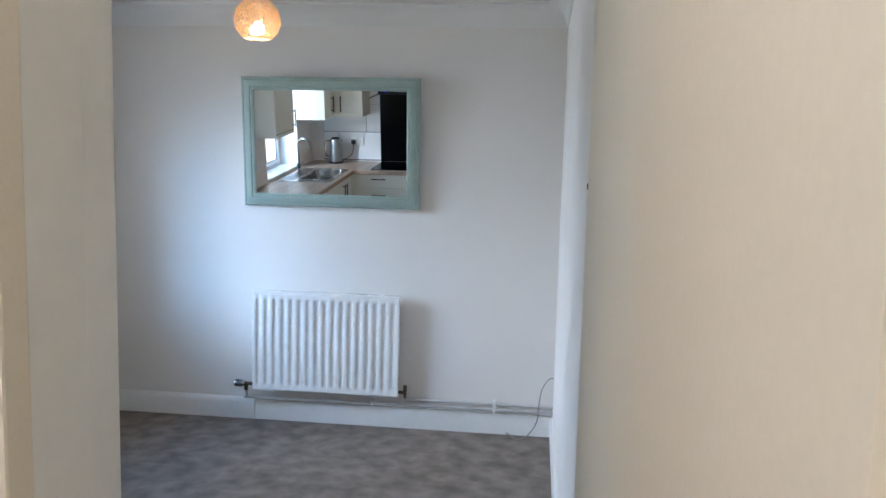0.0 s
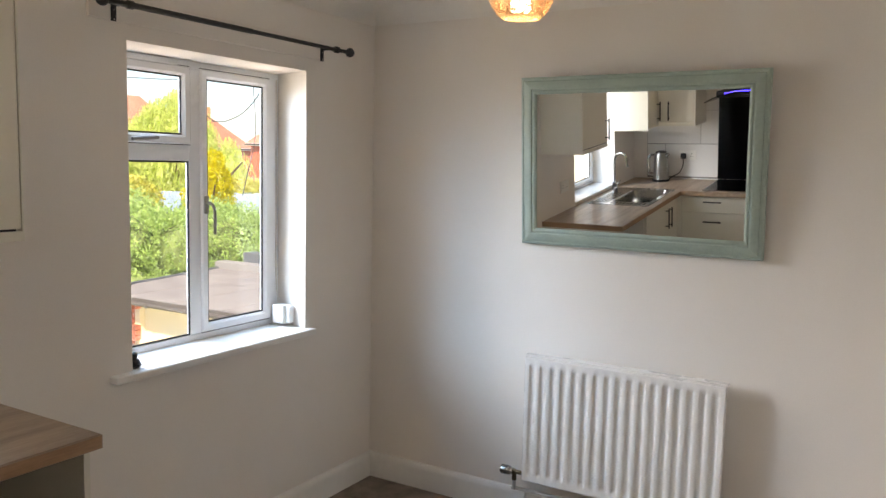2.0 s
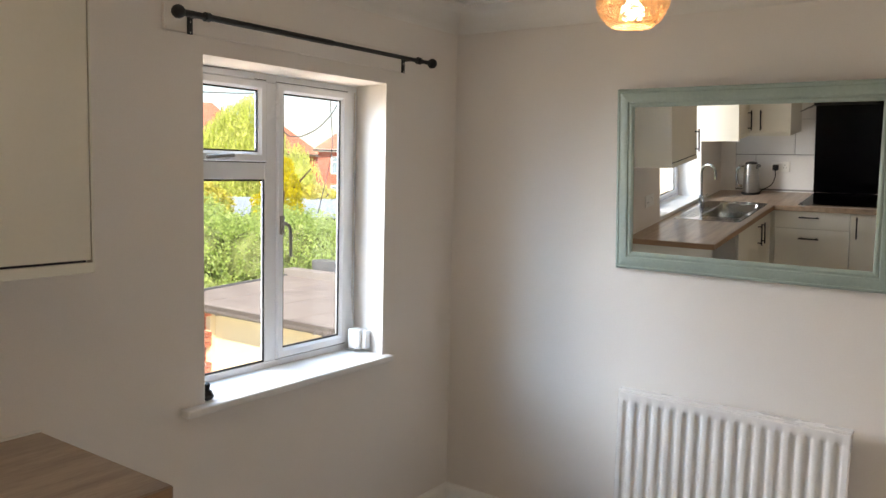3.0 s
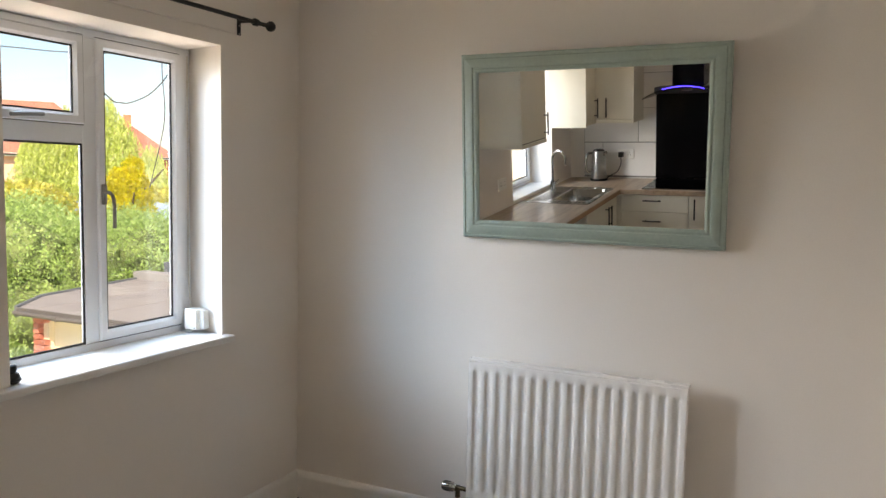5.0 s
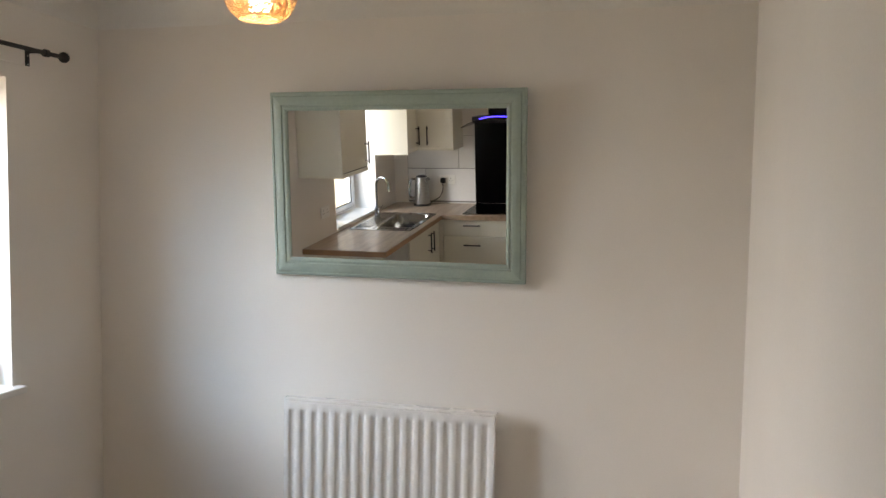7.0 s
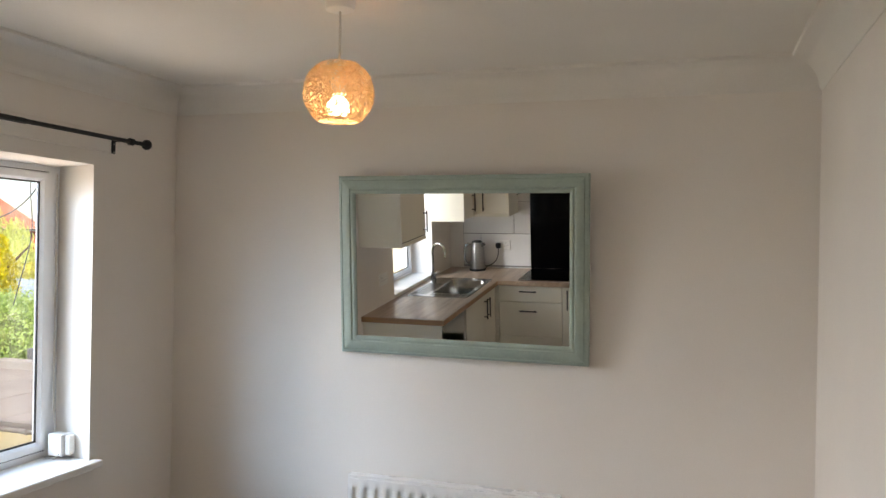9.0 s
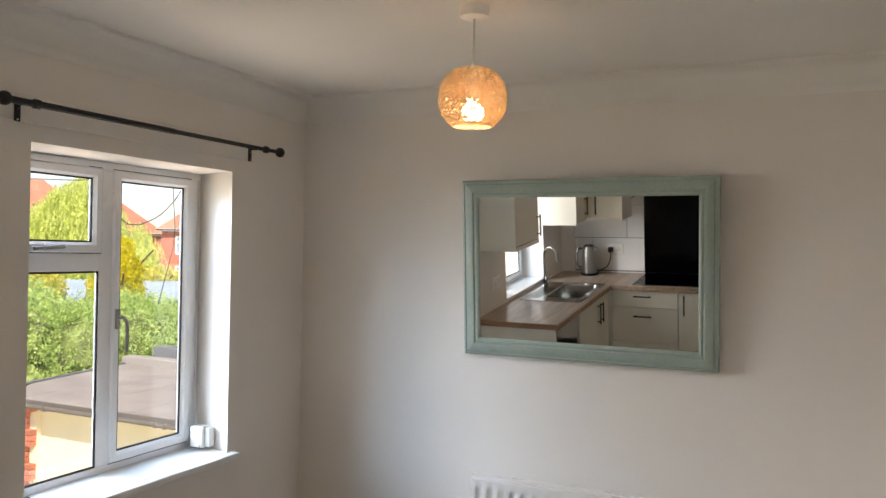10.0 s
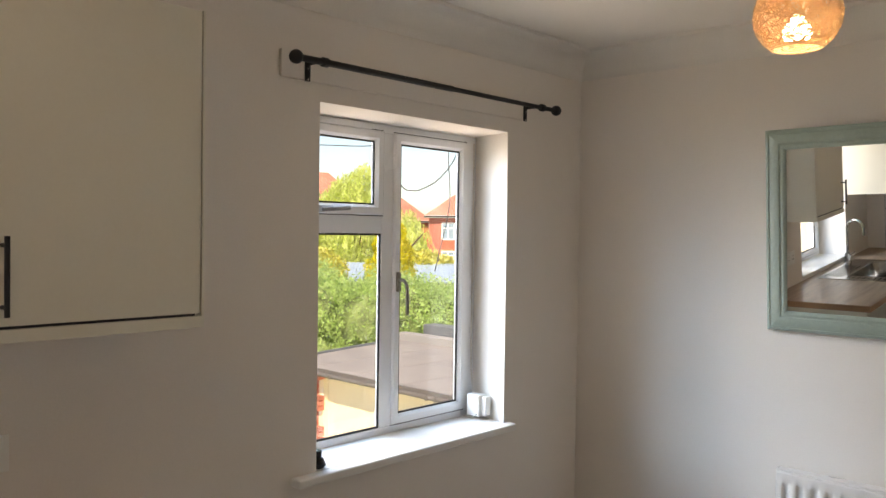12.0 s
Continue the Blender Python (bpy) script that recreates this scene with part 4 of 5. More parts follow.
# hob, glass splashback, extractor
hob = thing("hob", "black ceramic glass hob on the worktop", "hob", (1.06, -3.7, WT))
part("glass_top", boxes((0.772, 1.352, BACK + 0.0195, BACK + 0.555, WT + 0.0005, WT + 0.007), bevel=0.002), M_HOB, hob)
part("trim", boxes((0.768, 0.772, BACK + 0.0195, BACK + 0.555, WT + 0.0005, WT + 0.0075), (0.768, 1.352, BACK + 0.555, BACK + 0.559, WT + 0.0005, WT + 0.0075)), M_STEEL, hob)
solid("glass_splashback", boxes((0.757, 1.357, BACK + 0.011, BACK + 0.018, WT + 0.0075, 1.665), bevel=0.0015), M_BLKGLASS, "black glass splashback behind the hob", "splashback")
hood = thing("cooker_hood", "black chimney cooker hood with curved glass and blue light", "cooker hood", (1.06, -3.75, 1.6))
part("chimney", boxes((0.935, 1.178, BACK + 0.019, BACK + 0.262, 1.70, 2.405), bevel=0.002), M_BLKGLASS, hood)
part("body", boxes((0.80, 1.313, BACK + 0.019, BACK + 0.300, 1.640, 1.692), bevel=0.004), M_BLKPLASTIC, hood)
bm = bmesh.new()
rows = []
for t in np.linspace(-1, 1, 17):
    x, z = 1.057 + 0.322 * t, 1.698 - 0.092 * t * t
    yf = BACK + 0.47 - 0.05 * t * t
    rows.append([bm.verts.new(p) for p in ((x, BACK + 0.019, z), (x, yf, z), (x, yf, z + 0.006), (x, BACK + 0.019, z + 0.006))])
for a, b in zip(rows, rows[1:]):
    for k in range(4):
        bm.faces.new((a[k], a[(k + 1) % 4], b[(k + 1) % 4], b[k]))
bm.faces.new(rows[0])
bm.faces.new(rows[-1][::-1])
part("canopy_glass", bm, M_BLKGLASS, hood, "curved dark glass canopy", smooth=True)
bm = bmesh.new()
led = []
for t in np.linspace(-0.52, 0.52, 13):
    led.append((1.057 + 0.30 * t, BACK + 0.475 - 0.045 * t * t, 1.7035 - 0.080 * t * t))
part("light_strip", tube(bm, led, 0.0022, 8), M_LED, hood, "glowing blue light strip")
btn = bmesh.new()
for k in range(5):
    block(btn, 1.02 + k * 0.016, 1.027 + k * 0.016, BACK + 0.3002, BACK + 0.302, 1.660, 1.667)
part("buttons", btn, M_STEEL, hood)


# sockets
def double_socket(at, label):
    t = thing("double_socket", label, "wall socket", at, group="kitchen sockets")
    bm = bmesh.new()
    block(bm, at[0] - 0.073, at[0] + 0.073, at[1], at[1] + 0.009, at[2] - 0.043, at[2] + 0.043, bevel=0.003)
    part("plate", bm, M_PLASTIC, t)
    for s in (-0.035, 0.035):
        part("switch", boxes((at[0] + s * 0.45 - 0.006, at[0] + s * 0.45 + 0.006, at[1] + 0.009, at[1] + 0.012, at[2] + 0.012, at[2] + 0.030), bevel=0.001), M_PLASTIC, t)
        for dx, dz in ((0, 0.014), (-0.011, -0.008), (0.011, -0.008)):
            part("slot", boxes((at[0] + s + dx - 0.003, at[0] + s + dx + 0.003, at[1] + 0.0088, at[1] + 0.0094, at[2] + dz - 0.003, at[2] + dz + 0.003)), M_BLKPLASTIC, t)
    return t


double_socket((0.497, BACK + 0.010, 1.122), "white double wall socket on the tiles")
side = double_socket((0, 0, 0), "white double wall socket above the worktop")
side.matrix_basis = pose(0.0, -2.413, 1.096, 0, 0, -90)

# kettle with its lead
KX, KY = 0.300, -3.850
kettle = thing("kettle", "brushed steel electric kettle with black lid on its base", "kettle", (KX, KY, WT))
part("base", lathe(bmesh.new(), [(0.074, 0), (0.076, 0.006), (0.074, 0.016), (0.06, 0.018)], (KX, KY, WT + 0.0005), 28), M_BLKPLASTIC, kettle, smooth=True)
part("jug", lathe(bmesh.new(), [(0.066, 0.019), (0.068, 0.028), (0.064, 0.13), (0.058, 0.235), (0.053, 0.252), (0.03, 0.256)], (KX, KY, WT), 28), M_SATIN, kettle, "brushed steel jug", smooth=True)
part("lid", lathe(bmesh.new(), [(0.048, 0.254), (0.046, 0.262), (0.03, 0.268), (0.004, 0.270)], (KX, KY, WT), 24), M_BLKPLASTIC, kettle, "black lid", smooth=True)
part("spout", tube(bmesh.new(), [(KX + 0.048, KY + 0.02, WT + 0.225), (KX + 0.074, KY + 0.03, WT + 0.244)], 0.014, 12), M_STEEL, kettle, smooth=True)
part("handle", tube(bmesh.new(), smooth_points([(KX - 0.054, KY + 0.01, WT + 0.235), (KX - 0.092, KY + 0.02, WT + 0.230), (KX - 0.108, KY + 0.025, WT + 0.17),
     (KX - 0.102, KY + 0.02, WT + 0.085), (KX - 0.068, KY + 0.01, WT + 0.065)], 6), 0.010, 10), M_STEEL, kettle, smooth=True)
plug = thing("kettle_plug", "black plug and lead of the kettle in the socket", "plug", (0.462, BACK + 0.02, 1.12))
part("plug_body", boxes((0.442, 0.486, BACK + 0.0195, BACK + 0.055, 1.095, 1.142), bevel=0.008), M_BLKPLASTIC, plug)
part("lead", tube(bmesh.new(), smooth_points([(0.464, BACK + 0.045, 1.10), (0.466, BACK + 0.055, 1.04), (0.44, BACK + 0.07, 0.975), (0.39, BACK + 0.10, 0.945), (0.365, BACK + 0.135, 0.925)], 6), 0.004, 8), M_BLKPLASTIC, plug, smooth=True)


# ---------------- outside ----------------
GROUND = -2.6
M_GRASS = material("rough_grass", rgb("7d8a54"), rough=0.9, vary=0.2, scale=0.5, grain=12, bump=0.3, depth=0.02, colour2=rgb("a3a070"))
M_PAVE = material("concrete_yard", rgb("c9c2b4"), rough=0.85, vary=0.08, scale=0.8, grain=30, bump=0.15)
M_FELT = material("roof_felt", rgb("8b8682"), rough=0.9, vary=0.12, scale=1.6, grain=25, bump=0.3, depth=0.006, colour2=rgb("757070"))
M_FASCIA = material("grey_fascia", rgb("5f5a57"), rough=0.6, vary=0.06, scale=3, grain=40)
M_KERB = material("pale_felt", rgb("8d8b8a"), rough=0.9, vary=0.1, scale=1.5, grain=25, bump=0.2, depth=0.005)
M_LEAD = material("lead_flashing", rgb("62666b"), rough=0.55, vary=0.1, scale=3, grain=30, bump=0.2)
M_CREAM = material("cream_render", rgb("e6d8b8"), rough=0.85, vary=0.04, scale=1.5, grain=90, bump=0.3, depth=0.004)
M_NEXT = material("white_render", rgb("e9e3d9"), rough=0.85, vary=0.05, scale=1.5, grain=90, bump=0.3, depth=0.004)
M_SHED = material("shed_sheet", rgb("8fa3b8"), rough=0.5, vary=0.06, scale=1, grain=20)
M_DARKWOOD = material("dark_timber", rgb("3a332d"), rough=0.8, vary=0.2, scale=2, grain=30)
M_HILL = material("far_woodland", rgb("7f9a90"), rough=1.0, vary=0.12, scale=0.03, grain=0.4, bump=0)
M_RENDER = material("pink_render", rgb("e3b6a0"), rough=0.85, vary=0.05, scale=1, grain=20)
M_BARK = material("bark", rgb("5b4c3e"), rough=0.95, vary=0.2, scale=6, grain=60, bump=0.5)
M_HOUSEGLASS = material("house_window_glass", rgb("7f97aa"), rough=0.08, vary=0.15, scale=1.2, grain=6, bump=0)


def brick_material(name, c1, c2, mortar, scale):
    m = bpy.data.materials.new(name)
    m.use_nodes = True
    n, ln = m.node_tree.nodes, m.node_tree.links
    co = n.new("ShaderNodeTexCoord")
    mp = n.new("ShaderNodeMapping")
    mp.inputs["Rotation"].default_value = (radians(90), 0, 0)
    br = n.new("ShaderNodeTexBrick")
    br.inputs["Color1"].default_value, br.inputs["Color2"].default_value, br.inputs["Mortar"].default_value = c1, c2, mortar
    br.inputs["Scale"].default_value, br.inputs["Mortar Size"].default_value = scale, 0.012
    ln.new(co.outputs["Object"], mp.inputs[0])
    ln.new(mp.outputs[0], br.inputs[0])
    b = n["Principled BSDF"]
    b.inputs["Roughness"].default_value = 0.9
    ln.new(br.outputs[0], b.inputs["Base Color"])
    return m


M_BRICK = brick_material("red_brick", rgb("b9624c"), rgb("a8523e"), rgb("b58c78"), 4.4)
M_BRICK2 = brick_material("orange_brick", rgb("c4805e"), rgb("b87352"), rgb("c0a088"), 4.4)
M_ROOF = material("red_roof_tile", rgb("c08774"), rough=0.85, vary=0.12, scale=1.2, grain=7, bump=0.0, colour2=rgb("ad7562"))

tagged(new("ground", mesh_of("ground", boxes((-1600, 1600, -1200, 1800, GROUND - 0.3, GROUND)), M_GRASS)), "grass and gardens reaching to the horizon", "ground", kind="structure")
solid("yard", boxes((-7.3, -0.3, -6.0, 16.0, GROUND, GROUND + 0.03)), M_PAVE, "pale concrete yard in the sun", "yard", "structure")

# neighbouring flat-roofed building
flat = thing("flat_roof_building", "cream rendered outbuilding with a grey felt flat roof", "building", (-5.6, 9, GROUND))
ROOF = -0.36
part("wall", boxes((-7.40, -2.6, 4.33, 6.9, GROUND, ROOF - 0.10)), M_CREAM, flat, "cream rendered wall")


def slab(plan, z0, z1):
    """A flat slab over a plan of (x, y) corners."""
    bm = bmesh.new()
    lo, hi = [bm.verts.new((x, y, z0)) for x, y in plan], [bm.verts.new((x, y, z1)) for x, y in plan]
    bm.faces.new(lo[::-1])
    bm.faces.new(hi)
    for k in range(len(plan)):
        n = (k + 1) % len(plan)
        bm.faces.new((lo[k], lo[n], hi[n], hi[k]))
    return bm


part("roof", slab(((-7.62, 4.07), (-2.45, 4.07), (-2.45, 7.08), (-8.62, 7.08), (-8.22, 4.92)), ROOF - 0.06, ROOF), M_FELT, flat, "grey felt roof")
part("fascia", boxes((-7.60, -2.45, 4.045, 4.0695, ROOF - 0.10, ROOF + 0.015), bevel=0.004), M_FASCIA, flat, "grey fascia board")
part("soffit", boxes((-7.45, -2.5, 4.07, 4.33, ROOF - 0.10, ROOF - 0.08)), M_PLASTIC, flat)
part("upstand", slab(((-7.64, 4.05), (-7.60, 4.075), (-8.20, 4.925), (-8.25, 4.91)), ROOF - 0.12, ROOF + 0.03), M_LEAD, flat, "grey edge upstand")
part("upstand", slab(((-8.25, 4.91), (-8.20, 4.925), (-8.60, 7.08), (-8.66, 7.08)), ROOF - 0.12, ROOF + 0.03), M_LEAD, flat, "grey edge upstand")
part("gutter", tube(bmesh.new(), [(-7.6, 4.01, ROOF - 0.055), (-5.0, 4.01, ROOF - 0.06), (-2.4, 4.01, ROOF - 0.07)], 0.030, 10), M_FASCIA, flat, "grey plastic gutter", smooth=True)
for x in (-6.75, -4.85, -4.70):
    part("gutter_bracket", boxes((x - 0.014, x + 0.014, 3.972, 4.045, ROOF - 0.095, ROOF - 0.03), bevel=0.004), M_FASCIA, flat)
part("kerb", boxes((-8.70, -2.45, 7.08, 7.34, ROOF - 0.2, ROOF + 0.13), bevel=0.015), M_KERB, flat, "pale grey felted kerb along the roof")
part("parapet", boxes((-8.45, -2.45, 7.55, 7.85, ROOF - 0.2, ROOF + 0.27), bevel=0.015), M_LEAD, flat, "dark grey lead-covered parapet")
for k in range(6):
    x = -7.4 + 0.98 * k
    part("felt_lap", boxes((x, x + 0.02, 4.08, 7.07, ROOF, ROOF + 0.004)), M_FELT, flat)
rngp = random.Random(3)
bricks = thing("brick_pier", "red brick pier at the corner of the cream building", "brick pier", (-7.3, 4.2, GROUND))
part("core", boxes((-7.395, -7.20, 4.235, 4.329, GROUND, ROOF - 0.11)), M_CREAM, bricks)
bmesh_brick = boxes((0, 0.215, 0, 0.10, 0, 0.065), bevel=0.004)
half_brick = boxes((0, 0.1025, 0, 0.10, 0, 0.065), bevel=0.004)
M_ONEBRICK = material("pier_brick", rgb("b76f5b"), rough=0.9, vary=0.15, scale=9, grain=60, bump=0.2, rand=0.25)
me_b, me_h = mesh_of("brick", bmesh_brick, M_ONEBRICK), mesh_of("brick", half_brick, M_ONEBRICK)
for row in range(28):
    z = GROUND + 0.005 + row * 0.076
    row_x = [(-7.405, me_b)] if row // 3 % 2 else [(-7.405, me_h)]
    for x, me in row_x:
        ob = new("brick", me)
        ob.location = (x + rngp.uniform(-0.002, 0.002), 4.150, z)
        ob.parent = bricks
        ob.matrix_parent_inverse = bricks.matrix_basis.inverted()


def afar(az, dist):
    """A place out of the window: degrees to the left of the long axis and metres; x to the right, y away."""
    t = radians(az)
    return Matrix.Translation((2.3 - dist * math.sin(t), -3.5 + dist * math.cos(t), 0)) @ Matrix.Rotation(t, 4, "Z")


def under(parent, name, bm, mat, label=""):
    ob = new(name, mesh_of(name, bm, mat))
    ob.parent = parent
    return tagged(ob, label) if label else ob


def hip_roof(bm, x0, x1, y0, y1, z0, z1, h0, h1):
    """A hipped roof over a rectangle with its ridge from h0 to h1."""
    ym = (y0 + y1) / 2
    v = [bm.verts.new(p) for p in ((x0, y0, z0), (x1, y0, z0), (x1, y1, z0), (x0, y1, z0), (h0, ym, z1), (h1, ym, z1))]
    for f in ((0, 1, 5, 4), (1, 2, 5), (2, 3, 4, 5), (3, 0, 4), (3, 2, 1, 0)):
        bm.faces.new([v[i] for i in f])
    return bm


def roof_courses(bm, x0, x1, y0, y1, z0, z1, h0, h1):
    """Courses of tiles that stand proud as shallow steps on the front slope."""
    ym = (y0 + y1) / 2
    n = 28
    for k in range(n):
        a, b = k / n, (k + 1) / n - 0.002
        def at(s, e):
            lo, hi = (Vector((x0, y0, z0)), Vector((h0, ym, z1))) if e == 0 else (Vector((x1, y0, z0)), Vector((h1, ym, z1)))
            return lo.lerp(hi, s)
        up = Vector((0, -0.02, 0.05))
        q = [at(a, 0) + up * 0.9, at(a, 1) + up * 0.9, at(b, 1) + up * 0.4, at(b, 0) + up * 0.4]
        bm.faces.new([bm.verts.new(p) for p in q])
    return bm


def house_window(parent, x, z, w, h, y=0.0):
    wdw = under(parent, "window", boxes((x - w / 2, x + w / 2, y - 0.04, y + 0.05, z - h / 2, z - h / 2 + 0.07), (x - w / 2, x + w / 2, y - 0.04, y + 0.05, z + h / 2 - 0.07, z + h / 2),
               (x - w / 2, x - w / 2 + 0.07, y - 0.04, y + 0.05, z - h / 2, z + h / 2), (x + w / 2 - 0.07, x + w / 2, y - 0.04, y + 0.05, z - h / 2, z + h / 2),
               (x - 0.035, x + 0.035, y - 0.03, y + 0.05, z - h / 2, z + h / 2), (x - w / 2, x + w / 2, y - 0.03, y + 0.05, z + h * 0.15, z + h * 0.15 + 0.06)), M_UPVC, "white window frame")
    p = new("pane", mesh_of("pane", boxes((x - w / 2 + 0.02, x + w / 2 - 0.02, y - 0.012, y + 0.02, z - h / 2 + 0.02, z + h / 2 - 0.02)), M_HOUSEGLASS))
    p.parent = wdw


def house(az, dist, x0, x1, depth, eave, ridge, h0, h1, wall_mat, label):
    t = new("house")
    t.matrix_basis = afar(az, dist)
    tagged(t, label, "house")
    under(t, "wall", boxes((x0, x1, 0, depth, GROUND, eave)), wall_mat, "red brick wall")
    under(t, "roof", hip_roof(bmesh.new(), x0 - 0.35, x1 + 0.35, -0.35, depth + 0.35, eave - 0.08, ridge, h0, h1), M_ROOF, "red tiled hipped roof")
    tagged(under(t, "tile_courses", roof_courses(bmesh.new(), x0 - 0.35, x1 + 0.35, -0.35, depth + 0.35, eave - 0.08, ridge, h0, h1), M_ROOF, "courses of red roof tiles"), kind="stuff")
    under(t, "eaves", boxes((x0 - 0.36, x1 + 0.36, -0.37, -0.30, eave - 0.20, eave - 0.03)), M_UPVC, "white eaves board")
    under(t, "gutter", boxes((x0 - 0.36, x1 + 0.36, -0.45, -0.37, eave - 0.14, eave - 0.05)), M_BLKPLASTIC)
    return t


ha = house(40.5, 55, -3.6, 8.0, 7.5, 2.85, 6.3, 0.6, 5.0, M_BRICK, "red brick house with a hipped red tile roof")
for x in (-0.2, 2.0, 5.0):
    house_window(ha, x, 2.02, 1.25, 1.35)
under(ha, "band", boxes((-3.62, 8.02, -0.05, 0.02, 0.35, 0.50)), M_BRICK2, "projecting brick band")
under(ha, "wall", boxes((-3.61, 8.01, -0.03, 0.01, GROUND, 0.35)), M_BRICK2, "orange brick lower wall")
arch = bmesh.new()
lathe(arch, [(0.75, -0.10), (0.75, 0.05)], (0.3, 0, -0.35), 24, "y")
block(arch, -0.45, 1.05, -0.10, 0.05, -2.4, -0.35)
under(ha, "porch_arch", arch, M_UPVC, "white arched porch")
house_window(ha, 0.3, -0.5, 0.7, 0.5, -0.12)
under(ha, "downpipe", rod(bmesh.new(), (-1.35, -0.12, GROUND), (-1.35, -0.12, 2.75), 0.07), M_UPVC, "white downpipe")
house_window(ha, -2.3, 1.75, 0.9, 1.2)
house_window(ha, -2.3, -0.1, 0.9, 1.0, -0.03)
hb = house(46.2, 66, -4.2, 2.2, 7.0, 2.65, 5.1, -1.6, -0.8, M_BRICK, "red brick house behind a willow")
for x in (-1.5, 0.9):
    house_window(hb, x, 1.9, 1.1, 1.2)
under(hb, "chimney", boxes((-1.5, -0.9, 3.2, 3.9, 4.6, 6.0), bevel=0.02), M_BRICK2, "brick chimney")
hc = house(53.6, 50, -7, 5.0, 7.0, 2.4, 5.5, -3.5, 2.0, M_RENDER, "red roofed house beyond the garden trees")
for x in (-2.0, 0.8):
    house_window(hc, x, 1.5, 1.1, 1.2)

# long shed with a blue-grey sheet roof
shed = new("garden_shed")
shed.matrix_basis = afar(45.5, 30)
tagged(shed, "long dark timber shed with a blue-grey sheet roof", "shed")
under(shed, "wall", boxes((-3.2, 2.6, 0.15, 2.5, GROUND, -0.15)), M_DARKWOOD, "dark timber wall")
bm = bmesh.new()
n = 60
rows = []
for k in range(n + 1):
    x = -3.4 + 6.2 * k / n
    dz = 0.02 if k % 2 else 0.0
    rows.append([bm.verts.new((x, 0, -0.20 + dz)), bm.verts.new((x, 2.7, 0.38 + dz)), bm.verts.new((x, 2.7, 0.33 + dz)), bm.verts.new((x, 0, -0.26 + dz))])
for a, b in zip(rows, rows[1:]):
    for k in range(4):
        bm.faces.new((a[k], a[(k + 1) % 4], b[(k + 1) % 4], b[k]))
under(shed, "roof", bm, M_SHED, "blue-grey corrugated roof")


# foliage
def leaves(name, blobs, count, size, mat, seed):
    """Many small leaves scattered over overlapping uneven clumps."""
    rng = np.random.default_rng(seed)
    b = np.array(blobs, float)
    wgt = b[:, 3] * b[:, 5]
    pick = rng.choice(len(b), count, p=wgt / wgt.sum())
    d = rng.normal(size=(count, 3))
    d /= np.linalg.norm(d, axis=1, keepdims=True)
    r = rng.uniform(0.72, 1.06, count) ** 0.8 * (1 + 0.16 * np.sin(7 * d[:, 0] + 3 * d[:, 2] + pick) * np.cos(5 * d[:, 1] + pick))
    c = b[pick, :3] + d * r[:, None] * b[pick, 3:6]
    a1 = rng.normal(size=(count, 3)) + d * 0.4
    a1 /= np.linalg.norm(a1, axis=1, keepdims=True)
    a2 = np.cross(a1, rng.normal(size=(count, 3)))
    a2 /= np.linalg.norm(a2, axis=1, keepdims=True)
    s = size * rng.uniform(0.6, 1.4, (count, 1))
    v = np.stack([c - a1 * s, c + a2 * s * 0.45, c + a1 * s, c - a2 * s * 0.45], 1).reshape(-1, 3)
    f = np.arange(4 * count).reshape(-1, 4)
    me = bpy.data.meshes.new(name)
    me.from_pydata(v.tolist(), [], f.tolist())
    me.materials.append(mat)
    return me


M_HEDGE = leaf_material("hedge_leaf", rgb("bed58c"), rgb("9cb868"), 0.55)
M_GOLD = leaf_material("golden_conifer_leaf", rgb("dcd230"), rgb("bbb52c"))
M_WILLOW = leaf_material("willow_leaf", rgb("dfe69e"), rgb("c6d27e"), 0.6)
M_SHRUB = leaf_material("shrub_leaf", rgb("dcd878"), rgb("bab95a"))

rng = random.Random(11)
blobs = []
for k in range(46):
    az = 36 + 18.5 * k / 45
    dd = rng.uniform(16.6, 19.0)
    m = afar(az, dd).translation
    # tallest at the far end, with a dip before the shed
    top = float(np.interp(az, (36, 41, 44, 46, 47.5, 49, 50, 51.5, 55), (0.35, 0.5, 0.55, 0.68, 0.62, 0.42, 0.5, 0.85, 0.95))) + rng.uniform(-0.12, 0.1)
    blobs.append((m.x, m.y, top - 0.75, 0.75, 0.75, 0.85))
    blobs.append((m.x + rng.uniform(-0.3, 0.3), m.y + rng.uniform(-0.3, 0.3), top - 1.9, 0.85, 0.85, 1.1))
hedge = tagged(new("hedge", leaves("hedge", blobs, 190000, 0.035, M_HEDGE, 4)), "tall unclipped green hedge in sunlight", "hedge", kind="stuff")
core = bmesh.new()
for x, y, z, rx, ry, rz in blobs:
    bmesh.ops.create_icosphere(core, subdivisions=1, radius=1.0, matrix=Matrix.LocRotScale((x, y, z - 0.1), None, (rx * 0.74, ry * 0.74, rz * 0.74)))
M_INNER = material("hedge_inside", rgb("74854f"), rough=1.0, vary=0.3, scale=3, grain=20, bump=0.4, depth=0.05)
solid("hedge_inside", core, M_INNER, "dark twiggy inside of the hedge", "hedge", "stuff")


